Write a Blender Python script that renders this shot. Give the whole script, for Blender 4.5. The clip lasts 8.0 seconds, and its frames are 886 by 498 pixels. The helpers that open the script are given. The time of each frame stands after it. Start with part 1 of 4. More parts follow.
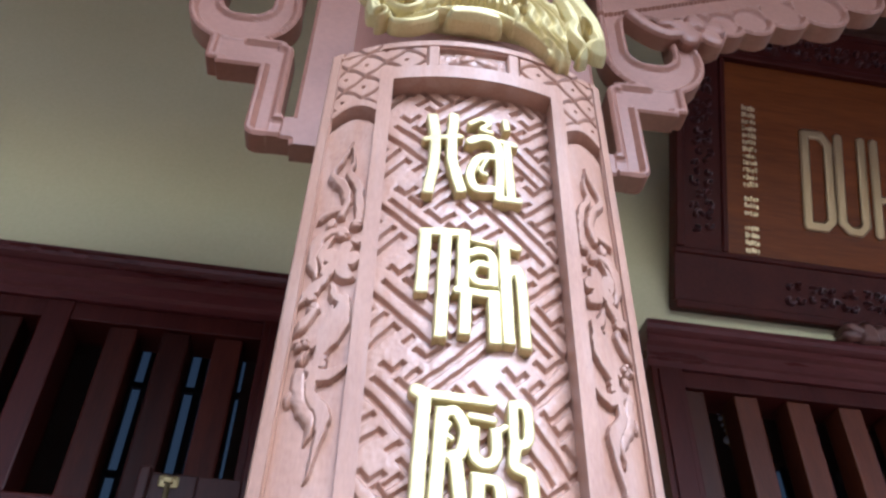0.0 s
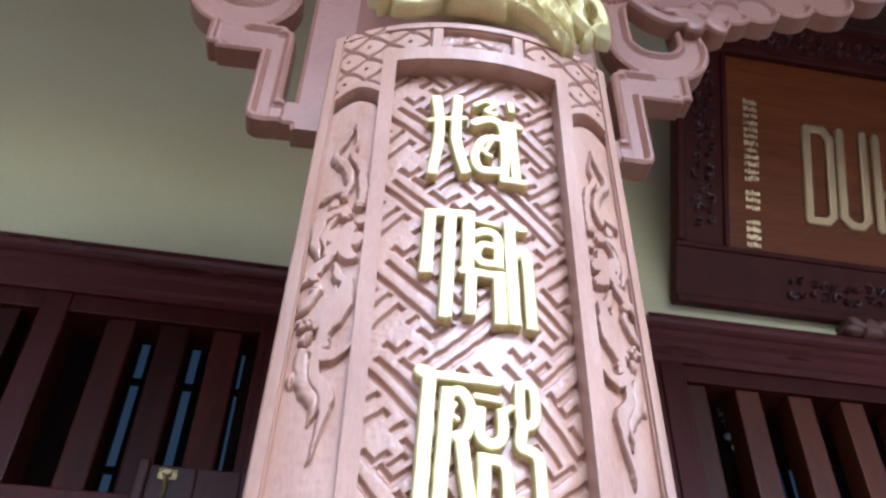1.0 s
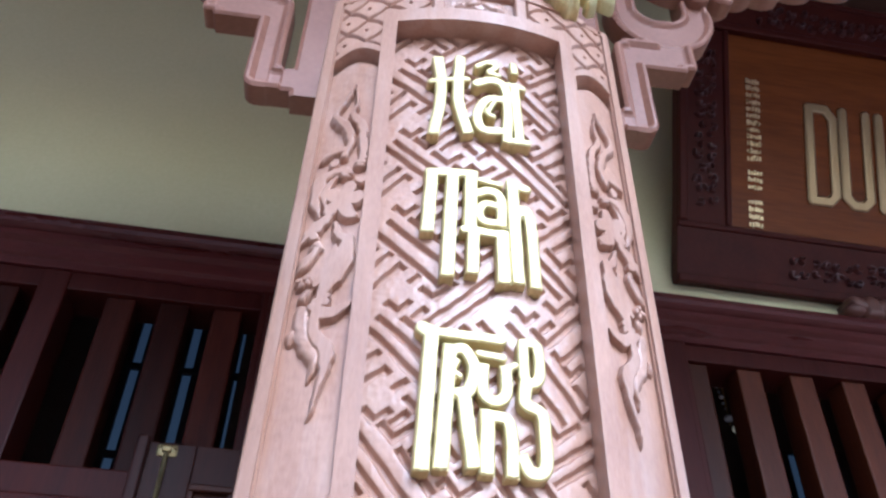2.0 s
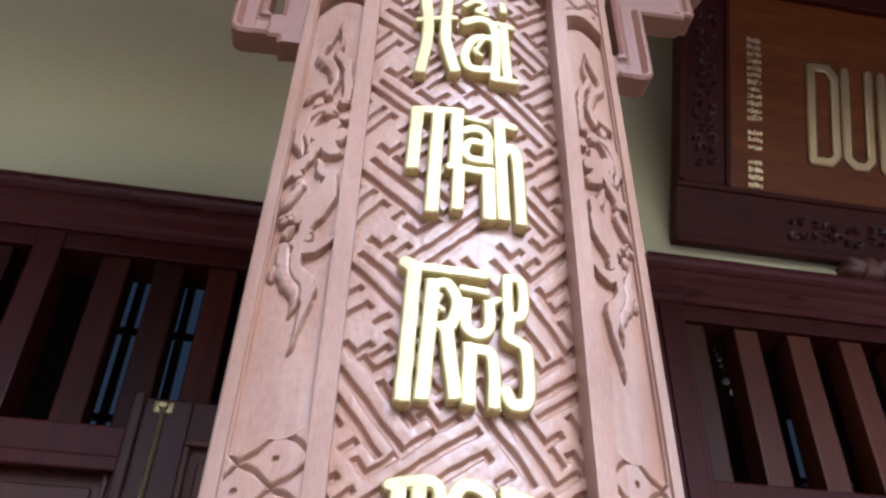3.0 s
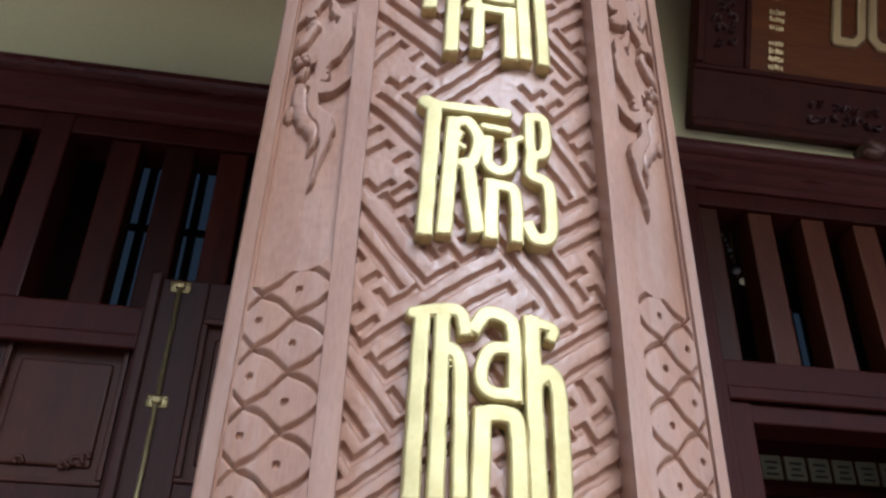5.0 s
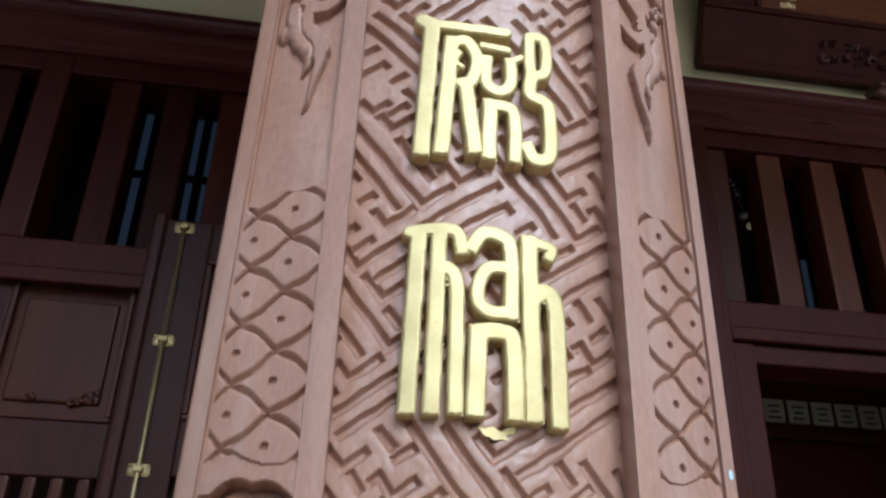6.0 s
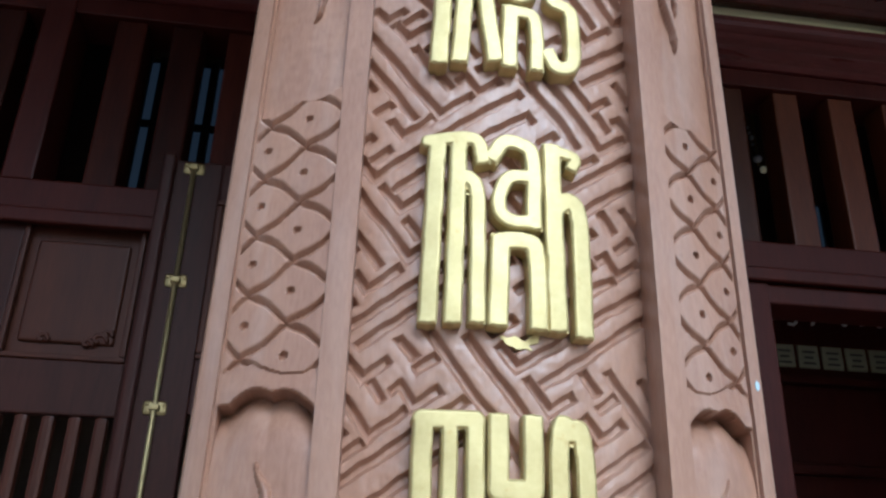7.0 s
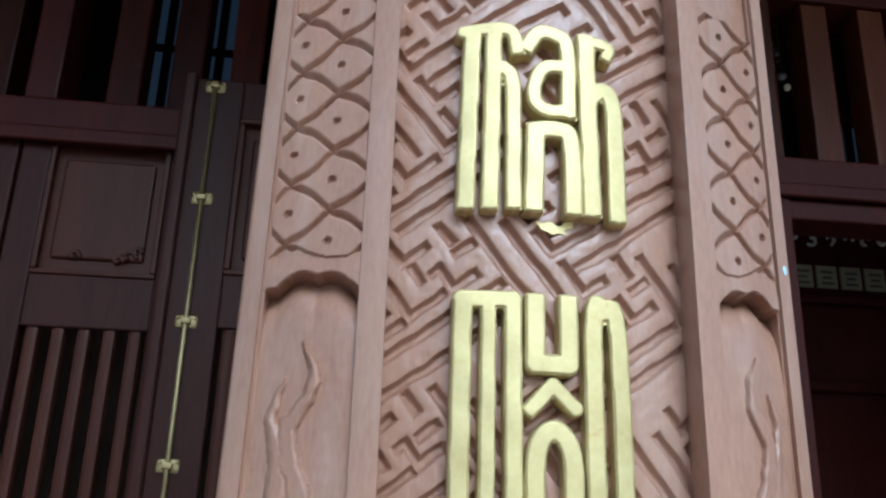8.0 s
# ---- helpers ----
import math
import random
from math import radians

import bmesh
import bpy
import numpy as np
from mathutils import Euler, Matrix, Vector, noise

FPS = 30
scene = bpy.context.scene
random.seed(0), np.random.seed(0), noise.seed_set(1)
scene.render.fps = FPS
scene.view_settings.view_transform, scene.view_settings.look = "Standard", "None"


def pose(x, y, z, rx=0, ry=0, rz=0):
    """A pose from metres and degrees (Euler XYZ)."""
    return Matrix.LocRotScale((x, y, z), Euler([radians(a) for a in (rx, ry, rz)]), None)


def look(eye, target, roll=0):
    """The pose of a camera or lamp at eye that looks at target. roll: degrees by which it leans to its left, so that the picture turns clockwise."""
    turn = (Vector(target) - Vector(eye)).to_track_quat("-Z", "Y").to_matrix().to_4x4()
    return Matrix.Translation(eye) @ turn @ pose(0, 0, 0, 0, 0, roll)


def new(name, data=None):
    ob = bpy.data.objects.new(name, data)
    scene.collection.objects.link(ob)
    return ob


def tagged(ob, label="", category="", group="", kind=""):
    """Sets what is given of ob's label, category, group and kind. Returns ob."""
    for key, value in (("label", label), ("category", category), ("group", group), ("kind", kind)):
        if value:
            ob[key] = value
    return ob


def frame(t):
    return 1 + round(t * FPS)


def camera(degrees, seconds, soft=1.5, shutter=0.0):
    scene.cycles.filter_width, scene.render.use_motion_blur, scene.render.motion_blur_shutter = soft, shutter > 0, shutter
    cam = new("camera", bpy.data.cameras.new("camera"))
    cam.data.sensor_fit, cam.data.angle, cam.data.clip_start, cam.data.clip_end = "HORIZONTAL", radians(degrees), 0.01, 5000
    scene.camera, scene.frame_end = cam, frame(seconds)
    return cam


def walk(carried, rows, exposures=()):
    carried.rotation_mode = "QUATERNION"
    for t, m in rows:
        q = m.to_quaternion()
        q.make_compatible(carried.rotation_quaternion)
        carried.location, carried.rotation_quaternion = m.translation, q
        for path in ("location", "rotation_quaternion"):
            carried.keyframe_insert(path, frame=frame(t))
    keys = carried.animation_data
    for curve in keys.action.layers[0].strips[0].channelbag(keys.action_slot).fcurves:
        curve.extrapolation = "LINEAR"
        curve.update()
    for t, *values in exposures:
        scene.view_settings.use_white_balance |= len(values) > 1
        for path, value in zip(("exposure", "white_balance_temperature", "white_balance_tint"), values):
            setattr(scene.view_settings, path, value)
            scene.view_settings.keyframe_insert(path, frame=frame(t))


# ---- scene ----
cam = camera(57.8, 8.0, soft=2.5)
PATH = [
    (0, (0.08, 0.042, 1.715), (0.257, 1.572, 2.99), 1.6),
    (0.5, (0.076, 0.061, 1.708), (0.257, 1.591, 2.983), 1.6),
    (1, (0.075, 0.075, 1.704), (0.256, 1.606, 2.978), 1.6),
    (1.5, (0.07, 0.094, 1.695), (0.253, 1.63, 2.963), 1.6),
    (3, (0.109, 0.155, 1.654), (0.295, 1.749, 2.848), 1.6),
    (3.5, (0.113, 0.158, 1.639), (0.299, 1.781, 2.794), 1.7),
    (4, (0.102, 0.177, 1.621), (0.291, 1.829, 2.732), 1.7),
    (4.5, (0.099, 0.198, 1.605), (0.287, 1.888, 2.658), 1.6),
    (6, (0.117, 0.236, 1.568), (0.295, 2.022, 2.45), 1.8),
    (6.5, (0.121, 0.251, 1.551), (0.291, 2.062, 2.383), 1.8),
    (7, (0.11, 0.276, 1.536), (0.275, 2.112, 2.31), 1.7),
    (7.5, (0.104, 0.282, 1.509), (0.257, 2.15, 2.207), 1.6),
    (8, (0.089, 0.269, 1.489), (0.225, 2.171, 2.094), 1.7),
]
walk(cam, [(t, look(eye, target, roll)) for t, eye, target, roll in PATH],
     exposures=[(0.0, 0.97, 4440, 10), (1.5, 1.05, 4280, 8), (3.0, 0.72, 4570, 10.5), (3.5, 0.38, 4700, 9), (4.5, 0.26, 4730, 7),
                (6.0, 0.02, 4740, 5), (7.0, 0.03, 4630, 2), (8.0, 0.05, 4480, -1)])

# ---- world and daylight ----
SUN_EL, SUN_AZ = radians(34), radians(168)
world = bpy.data.worlds.new("sky")
scene.world = world
world.use_nodes = True
wn = world.node_tree.nodes
sky = wn.new("ShaderNodeTexSky")
sky.sky_type, sky.sun_disc, sky.sun_elevation, sky.sun_rotation = "NISHITA", False, SUN_EL, SUN_AZ
sky.air_density, sky.dust_density = 1.2, 4.0
wn["Background"].inputs[1].default_value = 0.15
world.node_tree.links.new(sky.outputs[0], wn["Background"].inputs[0])
sun = new("sun", bpy.data.lights.new("sun", "SUN"))
sun.data.energy, sun.data.angle, sun.data.color = 1.5, radians(24), (1.0, 0.98, 0.95)
sun.matrix_world = look((0, 0, 0), (-math.sin(SUN_AZ) * math.cos(SUN_EL), -math.cos(SUN_AZ) * math.cos(SUN_EL), -math.sin(SUN_EL)))


# ---- materials ----
def mat(name, c1, c2, rough=0.4, metal=0.0, scale=(6, 6, 1.2), grain=40.0, bump=0.15, coat=0.0, rough2=None, spec=0.5, dust=0.0, spots=0.0, spot_col=(0.1, 0.06, 0.04), vary=0.0):
    m = bpy.data.materials.new(name)
    m.use_nodes = True
    n, l = m.node_tree.nodes, m.node_tree.links
    b = n["Principled BSDF"]
    tc = n.new("ShaderNodeTexCoord")
    mp = n.new("ShaderNodeMapping")
    mp.inputs["Scale"].default_value = scale
    l.new(tc.outputs["Object"], mp.inputs[0])
    big = n.new("ShaderNodeTexNoise")
    big.inputs["Scale"].default_value, big.inputs["Detail"].default_value = 1.7, 5
    fine = n.new("ShaderNodeTexNoise")
    fine.inputs["Scale"].default_value, fine.inputs["Detail"].default_value = grain, 6
    l.new(mp.outputs[0], big.inputs[0])
    l.new(mp.outputs[0], fine.inputs[0])
    add = n.new("ShaderNodeMath")
    add.operation = "MULTIPLY_ADD"
    add.inputs[1].default_value, add.inputs[2].default_value = 0.45, 0.0
    l.new(fine.outputs[0], add.inputs[0])
    sm = n.new("ShaderNodeMath")
    sm.operation = "MULTIPLY_ADD"
    sm.inputs[1].default_value = 0.6
    l.new(big.outputs[0], sm.inputs[0])
    l.new(add.outputs[0], sm.inputs[2])
    rp = n.new("ShaderNodeValToRGB")
    rp.color_ramp.elements[0].position, rp.color_ramp.elements[1].position = 0.34, 0.7
    rp.color_ramp.elements[0].color, rp.color_ramp.elements[1].color = (*c1, 1), (*c2, 1)
    l.new(sm.outputs[0], rp.inputs[0])
    col = rp.outputs[0]
    if spots:
        sp = n.new("ShaderNodeTexNoise")
        sp.inputs["Scale"].default_value, sp.inputs["Detail"].default_value = 90, 3
        l.new(tc.outputs["Object"], sp.inputs[0])
        sr = n.new("ShaderNodeValToRGB")
        sr.color_ramp.elements[0].position, sr.color_ramp.elements[1].position = 0.66, 0.74
        l.new(sp.outputs[0], sr.inputs[0])
        fm = n.new("ShaderNodeMath")
        fm.operation = "MULTIPLY"
        fm.inputs[1].default_value = spots
        l.new(sr.outputs[0], fm.inputs[0])
        mx = n.new("ShaderNodeMixRGB")
        mx.inputs[2].default_value = (*spot_col, 1)
        l.new(fm.outputs[0], mx.inputs[0])
        l.new(col, mx.inputs[1])
        col = mx.outputs[0]
    if dust:
        # pale dusty wipe marks, drawn out upright
        dm = n.new("ShaderNodeMapping")
        dm.inputs["Scale"].default_value = (28, 28, 3.5)
        l.new(tc.outputs["Object"], dm.inputs[0])
        dn = n.new("ShaderNodeTexNoise")
        dn.inputs["Scale"].default_value, dn.inputs["Detail"].default_value, dn.inputs["Distortion"].default_value = 1.0, 7, 0.6
        l.new(dm.outputs[0], dn.inputs[0])
        dr = n.new("ShaderNodeMapRange")
        dr.inputs["From Min"].default_value, dr.inputs["From Max"].default_value, dr.inputs["To Max"].default_value = 0.48, 0.75, dust
        l.new(dn.outputs[0], dr.inputs[0])
        dx = n.new("ShaderNodeMixRGB")
        dx.inputs[2].default_value = (0.52, 0.42, 0.36, 1)
        l.new(dr.outputs[0], dx.inputs[0])
        l.new(col, dx.inputs[1])
        col = dx.outputs[0]
    if vary:
        # each piece of timber a little lighter or darker than the next
        oi = n.new("ShaderNodeObjectInfo")
        vr = n.new("ShaderNodeMapRange")
        vr.inputs["To Min"].default_value, vr.inputs["To Max"].default_value = 1 - vary, 1 + vary
        l.new(oi.outputs["Random"], vr.inputs[0])
        hv = n.new("ShaderNodeHueSaturation")
        l.new(vr.outputs[0], hv.inputs["Value"])
        l.new(col, hv.inputs["Color"])
        col = hv.outputs[0]
    l.new(col, b.inputs["Base Color"])
    mr = n.new("ShaderNodeMapRange")
    mr.inputs["To Min"].default_value, mr.inputs["To Max"].default_value = rough - 0.08, rough2 or rough + 0.14
    l.new(big.outputs[0], mr.inputs[0])
    l.new(mr.outputs[0], b.inputs["Roughness"])
    b.inputs["Metallic"].default_value, b.inputs["Specular IOR Level"].default_value = metal, spec
    b.inputs["Coat Weight"].default_value, b.inputs["Coat Roughness"].default_value = coat, 0.26
    bp = n.new("ShaderNodeBump")
    bp.inputs["Strength"].default_value, bp.inputs["Distance"].default_value = bump, 0.002
    l.new(sm.outputs[0], bp.inputs["Height"])
    l.new(bp.outputs[0], b.inputs["Normal"])
    return m


carved = mat("varnished carved wood", (0.277, 0.146, 0.090), (0.398, 0.228, 0.147), rough=0.42, coat=0.24, dust=0.25, scale=(9, 9, 2.6), grain=26, bump=0.45, spots=0.18)
bracket_wood = mat("painted bracket wood", (0.185, 0.080, 0.047), (0.248, 0.115, 0.071), rough=0.48, coat=0.05, scale=(3, 3, 3), grain=25)
gold = mat("gold leaf paint", (0.49, 0.395, 0.155), (0.61, 0.515, 0.235), rough=0.44, metal=0.36, scale=(10, 10, 10), grain=14, bump=0.10, spots=0.35, spot_col=(0.42, 0.25, 0.05))
door_wood = mat("dark varnished door wood", (0.024, 0.0038, 0.0030), (0.046, 0.0085, 0.0058), rough=0.40, spec=0.10, scale=(5, 5, 0.6), grain=18)
transom_wood = mat("near black bar wood", (0.016, 0.0034, 0.0022), (0.036, 0.0082, 0.0046), rough=0.42, spec=0.07, vary=0.5, scale=(7, 7, 0.8), grain=16)
trim_wood = mat("glossy maroon moulding wood", (0.040, 0.0075, 0.0068), (0.082, 0.0190, 0.0175), rough=0.27, spec=0.30, scale=(0.8, 5, 5), grain=18, bump=0.08)
rest_mat = mat("dark brown carved rest wood", (0.075, 0.030, 0.021), (0.125, 0.054, 0.038), rough=0.4, scale=(6, 6, 6))
leaf_wood = mat("dark brown door leaf wood", (0.020, 0.0058, 0.0040), (0.038, 0.0115, 0.0080), rough=0.38, spec=0.12, scale=(5, 5, 0.6), grain=18)
leaf_panel_wood = mat("brown door panel wood", (0.030, 0.0085, 0.0045), (0.054, 0.0165, 0.0085), rough=0.36, spec=0.14, scale=(5, 5, 0.7), grain=16)
slat_wood = mat("reddish brown slat wood", (0.036, 0.0090, 0.0036), (0.070, 0.0190, 0.0068), rough=0.38, spec=0.14, scale=(7, 7, 0.8), grain=16, vary=0.6)
plaster = mat("cream yellow painted plaster", (0.575, 0.54, 0.30), (0.645, 0.605, 0.355), rough=0.7, scale=(0.8, 0.8, 0.8), grain=60, bump=0.06)
sign_wood = mat("amber sign wood", (0.092, 0.024, 0.0030), (0.175, 0.049, 0.0062), rough=0.36, spec=0.15, scale=(0.8, 3, 9), grain=8, bump=0.05)
sign_frame_mat = mat("dark carved sign frame", (0.034, 0.0065, 0.005), (0.060, 0.0135, 0.0095), rough=0.38, spec=0.08, scale=(4, 4, 4), grain=12)
sign_carving = mat("dark carved leafwork", (0.05, 0.016, 0.015), (0.10, 0.036, 0.034), rough=0.28, spec=0.6, scale=(6, 6, 6))
brass = mat("worn brass", (0.25, 0.19, 0.085), (0.38, 0.31, 0.15), rough=0.45, metal=0.85, scale=(20, 20, 20))
dull_gold = mat("brushed gilt plate", (0.27, 0.19, 0.095), (0.37, 0.275, 0.145), rough=0.30, metal=0.75, scale=(14, 14, 4), grain=20)
writing_gilt = mat("bright gilt writing", (0.50, 0.38, 0.19), (0.66, 0.53, 0.30), rough=0.26, metal=0.6, scale=(20, 20, 20))
# porch floor is out of view; its warm tone is chosen for bounce light
floor_mat = mat("warm bounce terracotta", (0.20, 0.125, 0.085), (0.28, 0.185, 0.13), rough=0.5, scale=(2, 2, 2), grain=60)
roof_mat = mat("dark timber ceiling", (0.10, 0.05, 0.035), (0.17, 0.09, 0.06), rough=0.5, scale=(1, 6, 1), grain=12)
# paint darkened so the hall reads as unlit; the gloom is in the colour
inner_mat = mat("shade-darkened interior paint", (0.07, 0.05, 0.035), (0.10, 0.07, 0.05), rough=0.7, scale=(1, 1, 1))
column_mat = mat("red brown column paint", (0.27, 0.125, 0.085), (0.36, 0.18, 0.125), rough=0.38, coat=0.3, scale=(4, 4, 1), grain=22)
plate_mat = mat("pale olive writing plate", (0.22, 0.21, 0.14), (0.30, 0.285, 0.19), rough=0.5, scale=(8, 8, 8))
cream_mat = mat("pale carved frieze", (0.74, 0.72, 0.66), (0.84, 0.82, 0.77), rough=0.5, scale=(8, 8, 8))
glass = bpy.data.materials.new("tinted window glass")
glass.use_nodes = True
gb = glass.node_tree.nodes["Principled BSDF"]
gb.inputs["Base Color"].default_value = (0.055, 0.045, 0.037, 1)
gb.inputs["Transmission Weight"].default_value, gb.inputs["Roughness"].default_value, gb.inputs["IOR"].default_value = 1.0, 0.05, 1.1
iron = mat("dark window bars", (0.02, 0.02, 0.025), (0.04, 0.04, 0.045), rough=0.5)


# ---- mesh helpers ----
def part(name, me, material, parent=None, label="", smooth=False):
    if isinstance(me, bmesh.types.BMesh):
        bm = me
        me = bpy.data.meshes.new(name)
        bm.to_mesh(me)
        bm.free()
    ob = new(name, me)
    me.materials.clear()
    me.materials.append(material)
    if smooth:
        me.polygons.foreach_set("use_smooth", [True] * len(me.polygons))
    if parent:
        ob.parent = parent
    return tagged(ob, label)


def thing(name, m, label, category, group="", kind=""):
    e = new(name)
    e.empty_display_size = 0.1
    e.matrix_basis = m
    return tagged(e, label, category, group, kind)


def box(x0, x1, y0, y1, z0, z1, bevel=0.004, seg=2, bm=None):
    b = bmesh.new()
    bmesh.ops.create_cube(b, size=1)
    bmesh.ops.scale(b, vec=(x1 - x0, y1 - y0, z1 - z0), verts=b.verts)
    bmesh.ops.translate(b, vec=((x0 + x1) / 2, (y0 + y1) / 2, (z0 + z1) / 2), verts=b.verts)
    if bevel:
        bmesh.ops.bevel(b, geom=b.edges[:], offset=bevel, segments=seg, affect="EDGES", profile=0.6)
    if bm is None:
        return b
    me = bpy.data.meshes.new("t")
    b.to_mesh(me)
    b.free()
    bm.from_mesh(me)
    bpy.data.meshes.remove(me)
    return bm


def turned(profile, n=40):
    """A solid of revolution about z from (radius, z) pairs."""
    bm = bmesh.new()
    rings = [[bm.verts.new((r * math.cos(2 * math.pi * k / n), r * math.sin(2 * math.pi * k / n), z)) for k in range(n)] for r, z in profile]
    for a, b in zip(rings, rings[1:]):
        for k in range(n):
            bm.faces.new((a[k], a[(k + 1) % n], b[(k + 1) % n], b[k]))
    bm.faces.new(rings[-1])
    bm.faces.new(rings[0][::-1])
    return bm


def sweep_x(profile, x0, x1):
    """A moulding: a closed (y, z) outline run along x."""
    bm = bmesh.new()
    a = [bm.verts.new((x0, y, z)) for y, z in profile]
    b = [bm.verts.new((x1, y, z)) for y, z in profile]
    n = len(profile)
    for k in range(n):
        bm.faces.new((a[k], b[k], b[(k + 1) % n], a[(k + 1) % n]))
    bm.faces.new(a[::-1])
    bm.faces.new(b)
    bmesh.ops.recalc_face_normals(bm, faces=bm.faces)
    return bm


def raw_mesh(name, verts, faces):
    me = bpy.data.meshes.new(name)
    me.from_pydata(verts.tolist(), [], faces.tolist() if hasattr(faces, "tolist") else faces)
    me.update()
    return me


# ---- distance fields for carved work ----
def seg_dist(X, Y, pts, widths=None):
    """Distance to a polyline, less the half width that runs along it."""
    best = np.full(X.shape, 1e9)
    w = widths or [0.0] * len(pts)
    for (ax, ay), (bx, by), wa, wb in zip(pts, pts[1:], w, w[1:]):
        dx, dy = bx - ax, by - ay
        q = np.clip(((X - ax) * dx + (Y - ay) * dy) / (dx * dx + dy * dy + 1e-12), 0, 1)
        best = np.minimum(best, np.hypot(X - ax - q * dx, Y - ay - q * dy) - (wa + q * (wb - wa)))
    return best


def bend(pts, n=8):
    """A smooth curve through control points."""
    p = np.array([pts[0], *pts, pts[-1]], float)
    out = []
    for i in range(1, len(p) - 2):
        for k in range(n):
            t = k / n
            out.append(tuple(0.5 * (2 * p[i] + (p[i + 1] - p[i - 1]) * t + (2 * p[i - 1] - 5 * p[i] + 4 * p[i + 1] - p[i + 2]) * t * t
                                    + (3 * p[i] - p[i - 1] - 3 * p[i + 1] + p[i + 2]) * t ** 3)))
    out.append(tuple(p[-2]))
    return out


def taper(n, a, b, c):
    """Half widths along a ribbon: a at its start, b in the middle, c at its end."""
    return [a + (b - a) * min(1, 2 * k / (n - 1)) if 2 * k < n - 1 else b + (c - b) * (2 * k / (n - 1) - 1) for k in range(n)]


def oval(X, Y, cx, cy, rx, ry, turn=0.0):
    c, s = math.cos(turn), math.sin(turn)
    u, v = (X - cx) * c + (Y - cy) * s, -(X - cx) * s + (Y - cy) * c
    return (np.hypot(u / rx, v / ry) - 1) * min(rx, ry)


def rect(X, Y, x0, x1, y0, y1, r=0.0):
    dx, dy = np.abs(X - (x0 + x1) / 2) - (x1 - x0) / 2 + r, np.abs(Y - (y0 + y1) / 2) - (y1 - y0) / 2 + r
    return np.hypot(np.maximum(dx, 0), np.maximum(dy, 0)) + np.minimum(np.maximum(dx, dy), 0) - r


def plate(field, x0, x1, y0, y1, step, relief, back, place):
    """A solid cut along the zero line of a distance field. relief(d, X, Y): how far its face stands out; place(x, y, out): the point."""
    xs, ys = np.arange(x0, x1 + step, step), np.arange(y0, y1 + step, step)
    X, Y = np.meshgrid(xs, ys)
    d = field(X, Y)
    e = step * 0.2
    gx, gy = (field(X + e, Y) - d) / e, (field(X, Y + e) - d) / e
    g = np.maximum(np.hypot(gx, gy), 0.3)
    near = np.abs(d) < 0.72 * step * g
    pull = np.where(near, d / (g * g), 0)
    PX, PY = X - pull * gx, Y - pull * gy
    d2 = np.where(near, 0, d)
    out = relief(-d2, PX, PY)
    keep = (d < 0) | near
    ny, nx = X.shape
    ids = np.arange(ny * nx).reshape(ny, nx)
    ok = keep[:-1, :-1] & keep[1:, :-1] & keep[:-1, 1:] & keep[1:, 1:]
    quads = np.stack([ids[:-1, :-1], ids[:-1, 1:], ids[1:, 1:], ids[1:, :-1]], -1)[ok]
    used = np.unique(quads)
    remap = np.full(ny * nx, -1)
    remap[used] = np.arange(len(used))
    quads = remap[quads]
    front = np.stack(place(PX.ravel()[used], PY.ravel()[used], out.ravel()[used]), -1)
    rear = np.stack(place(PX.ravel()[used], PY.ravel()[used], np.full(len(used), back)), -1)
    edges = {}
    for q in quads.tolist():
        for a, b in zip(q, q[1:] + q[:1]):
            if (b, a) in edges:
                del edges[(b, a)]
            else:
                edges[(a, b)] = 1
    rim = sorted({v for ed in edges for v in ed})
    low = {v: len(front) + k for k, v in enumerate(rim)}
    verts = np.concatenate([front, rear[rim]])
    faces = quads.tolist() + [[b, a, low[a], low[b]] for a, b in edges]
    return raw_mesh("plate", verts, faces)


# ---- ground, ceiling and closing walls ----
ground = part("ground", box(-600, 600, -600, 600, -0.3, 0.0, 0), floor_mat)
tagged(ground, "unseen porch paving, coloured terracotta to bounce warm light", "ground", kind="structure")
FACE = pose(0, 2.99, 0, 0, 0, 2.35)
WALL_TOP = 6.6
EAVE_Y, EAVE_Z = -1.1, 5.05


def porch_roof():
    bm = bmesh.new()
    ends = []
    for x in (-9, 9):
        ends.append([bm.verts.new((x, y, z)) for y, z in ((3.4, WALL_TOP), (EAVE_Y, EAVE_Z), (EAVE_Y, EAVE_Z + 0.15), (3.4, WALL_TOP + 0.2))])
    a, b = ends
    for k in range(4):
        bm.faces.new((a[k], b[k], b[(k + 1) % 4], a[(k + 1) % 4]))
    bm.faces.new(a[::-1])
    bm.faces.new(b)
    for k in range(8):
        y0 = EAVE_Y + 0.2 + 0.55 * k
        z0 = EAVE_Z + (WALL_TOP - EAVE_Z) * (y0 - EAVE_Y) / (3.4 - EAVE_Y)
        box(-9, 9, y0, y0 + 0.08, z0 - 0.06, z0 + 0.02, 0, bm=bm)
    bmesh.ops.recalc_face_normals(bm, faces=bm.faces)
    return bm


ceiling = part("ceiling", porch_roof(), roof_mat)
tagged(ceiling, "dark timber porch ceiling sloping to the eave", "ceiling", kind="structure")


def wall_piece(name, x0, x1, z0, z1, label):
    w = part(name, box(x0, x1, 0.06, 0.30, z0, z1, 0), plaster)
    w.matrix_basis = FACE
    return tagged(w, label, "wall", kind="structure")


wall_piece("wall_north", -7, 7, 3.84, WALL_TOP, "cream yellow plastered wall above the doors")
wall_piece("wall_north_middle", -0.20, 1.39, 0, 3.838, "cream yellow plastered wall between the door bays")
wall_piece("wall_north_west", -7, -3.2, 0, 3.838, "cream yellow plastered wall beside the doors")
wall_piece("wall_north_east", 4.6, 7, 0, 3.838, "cream yellow plastered wall beside the doors")


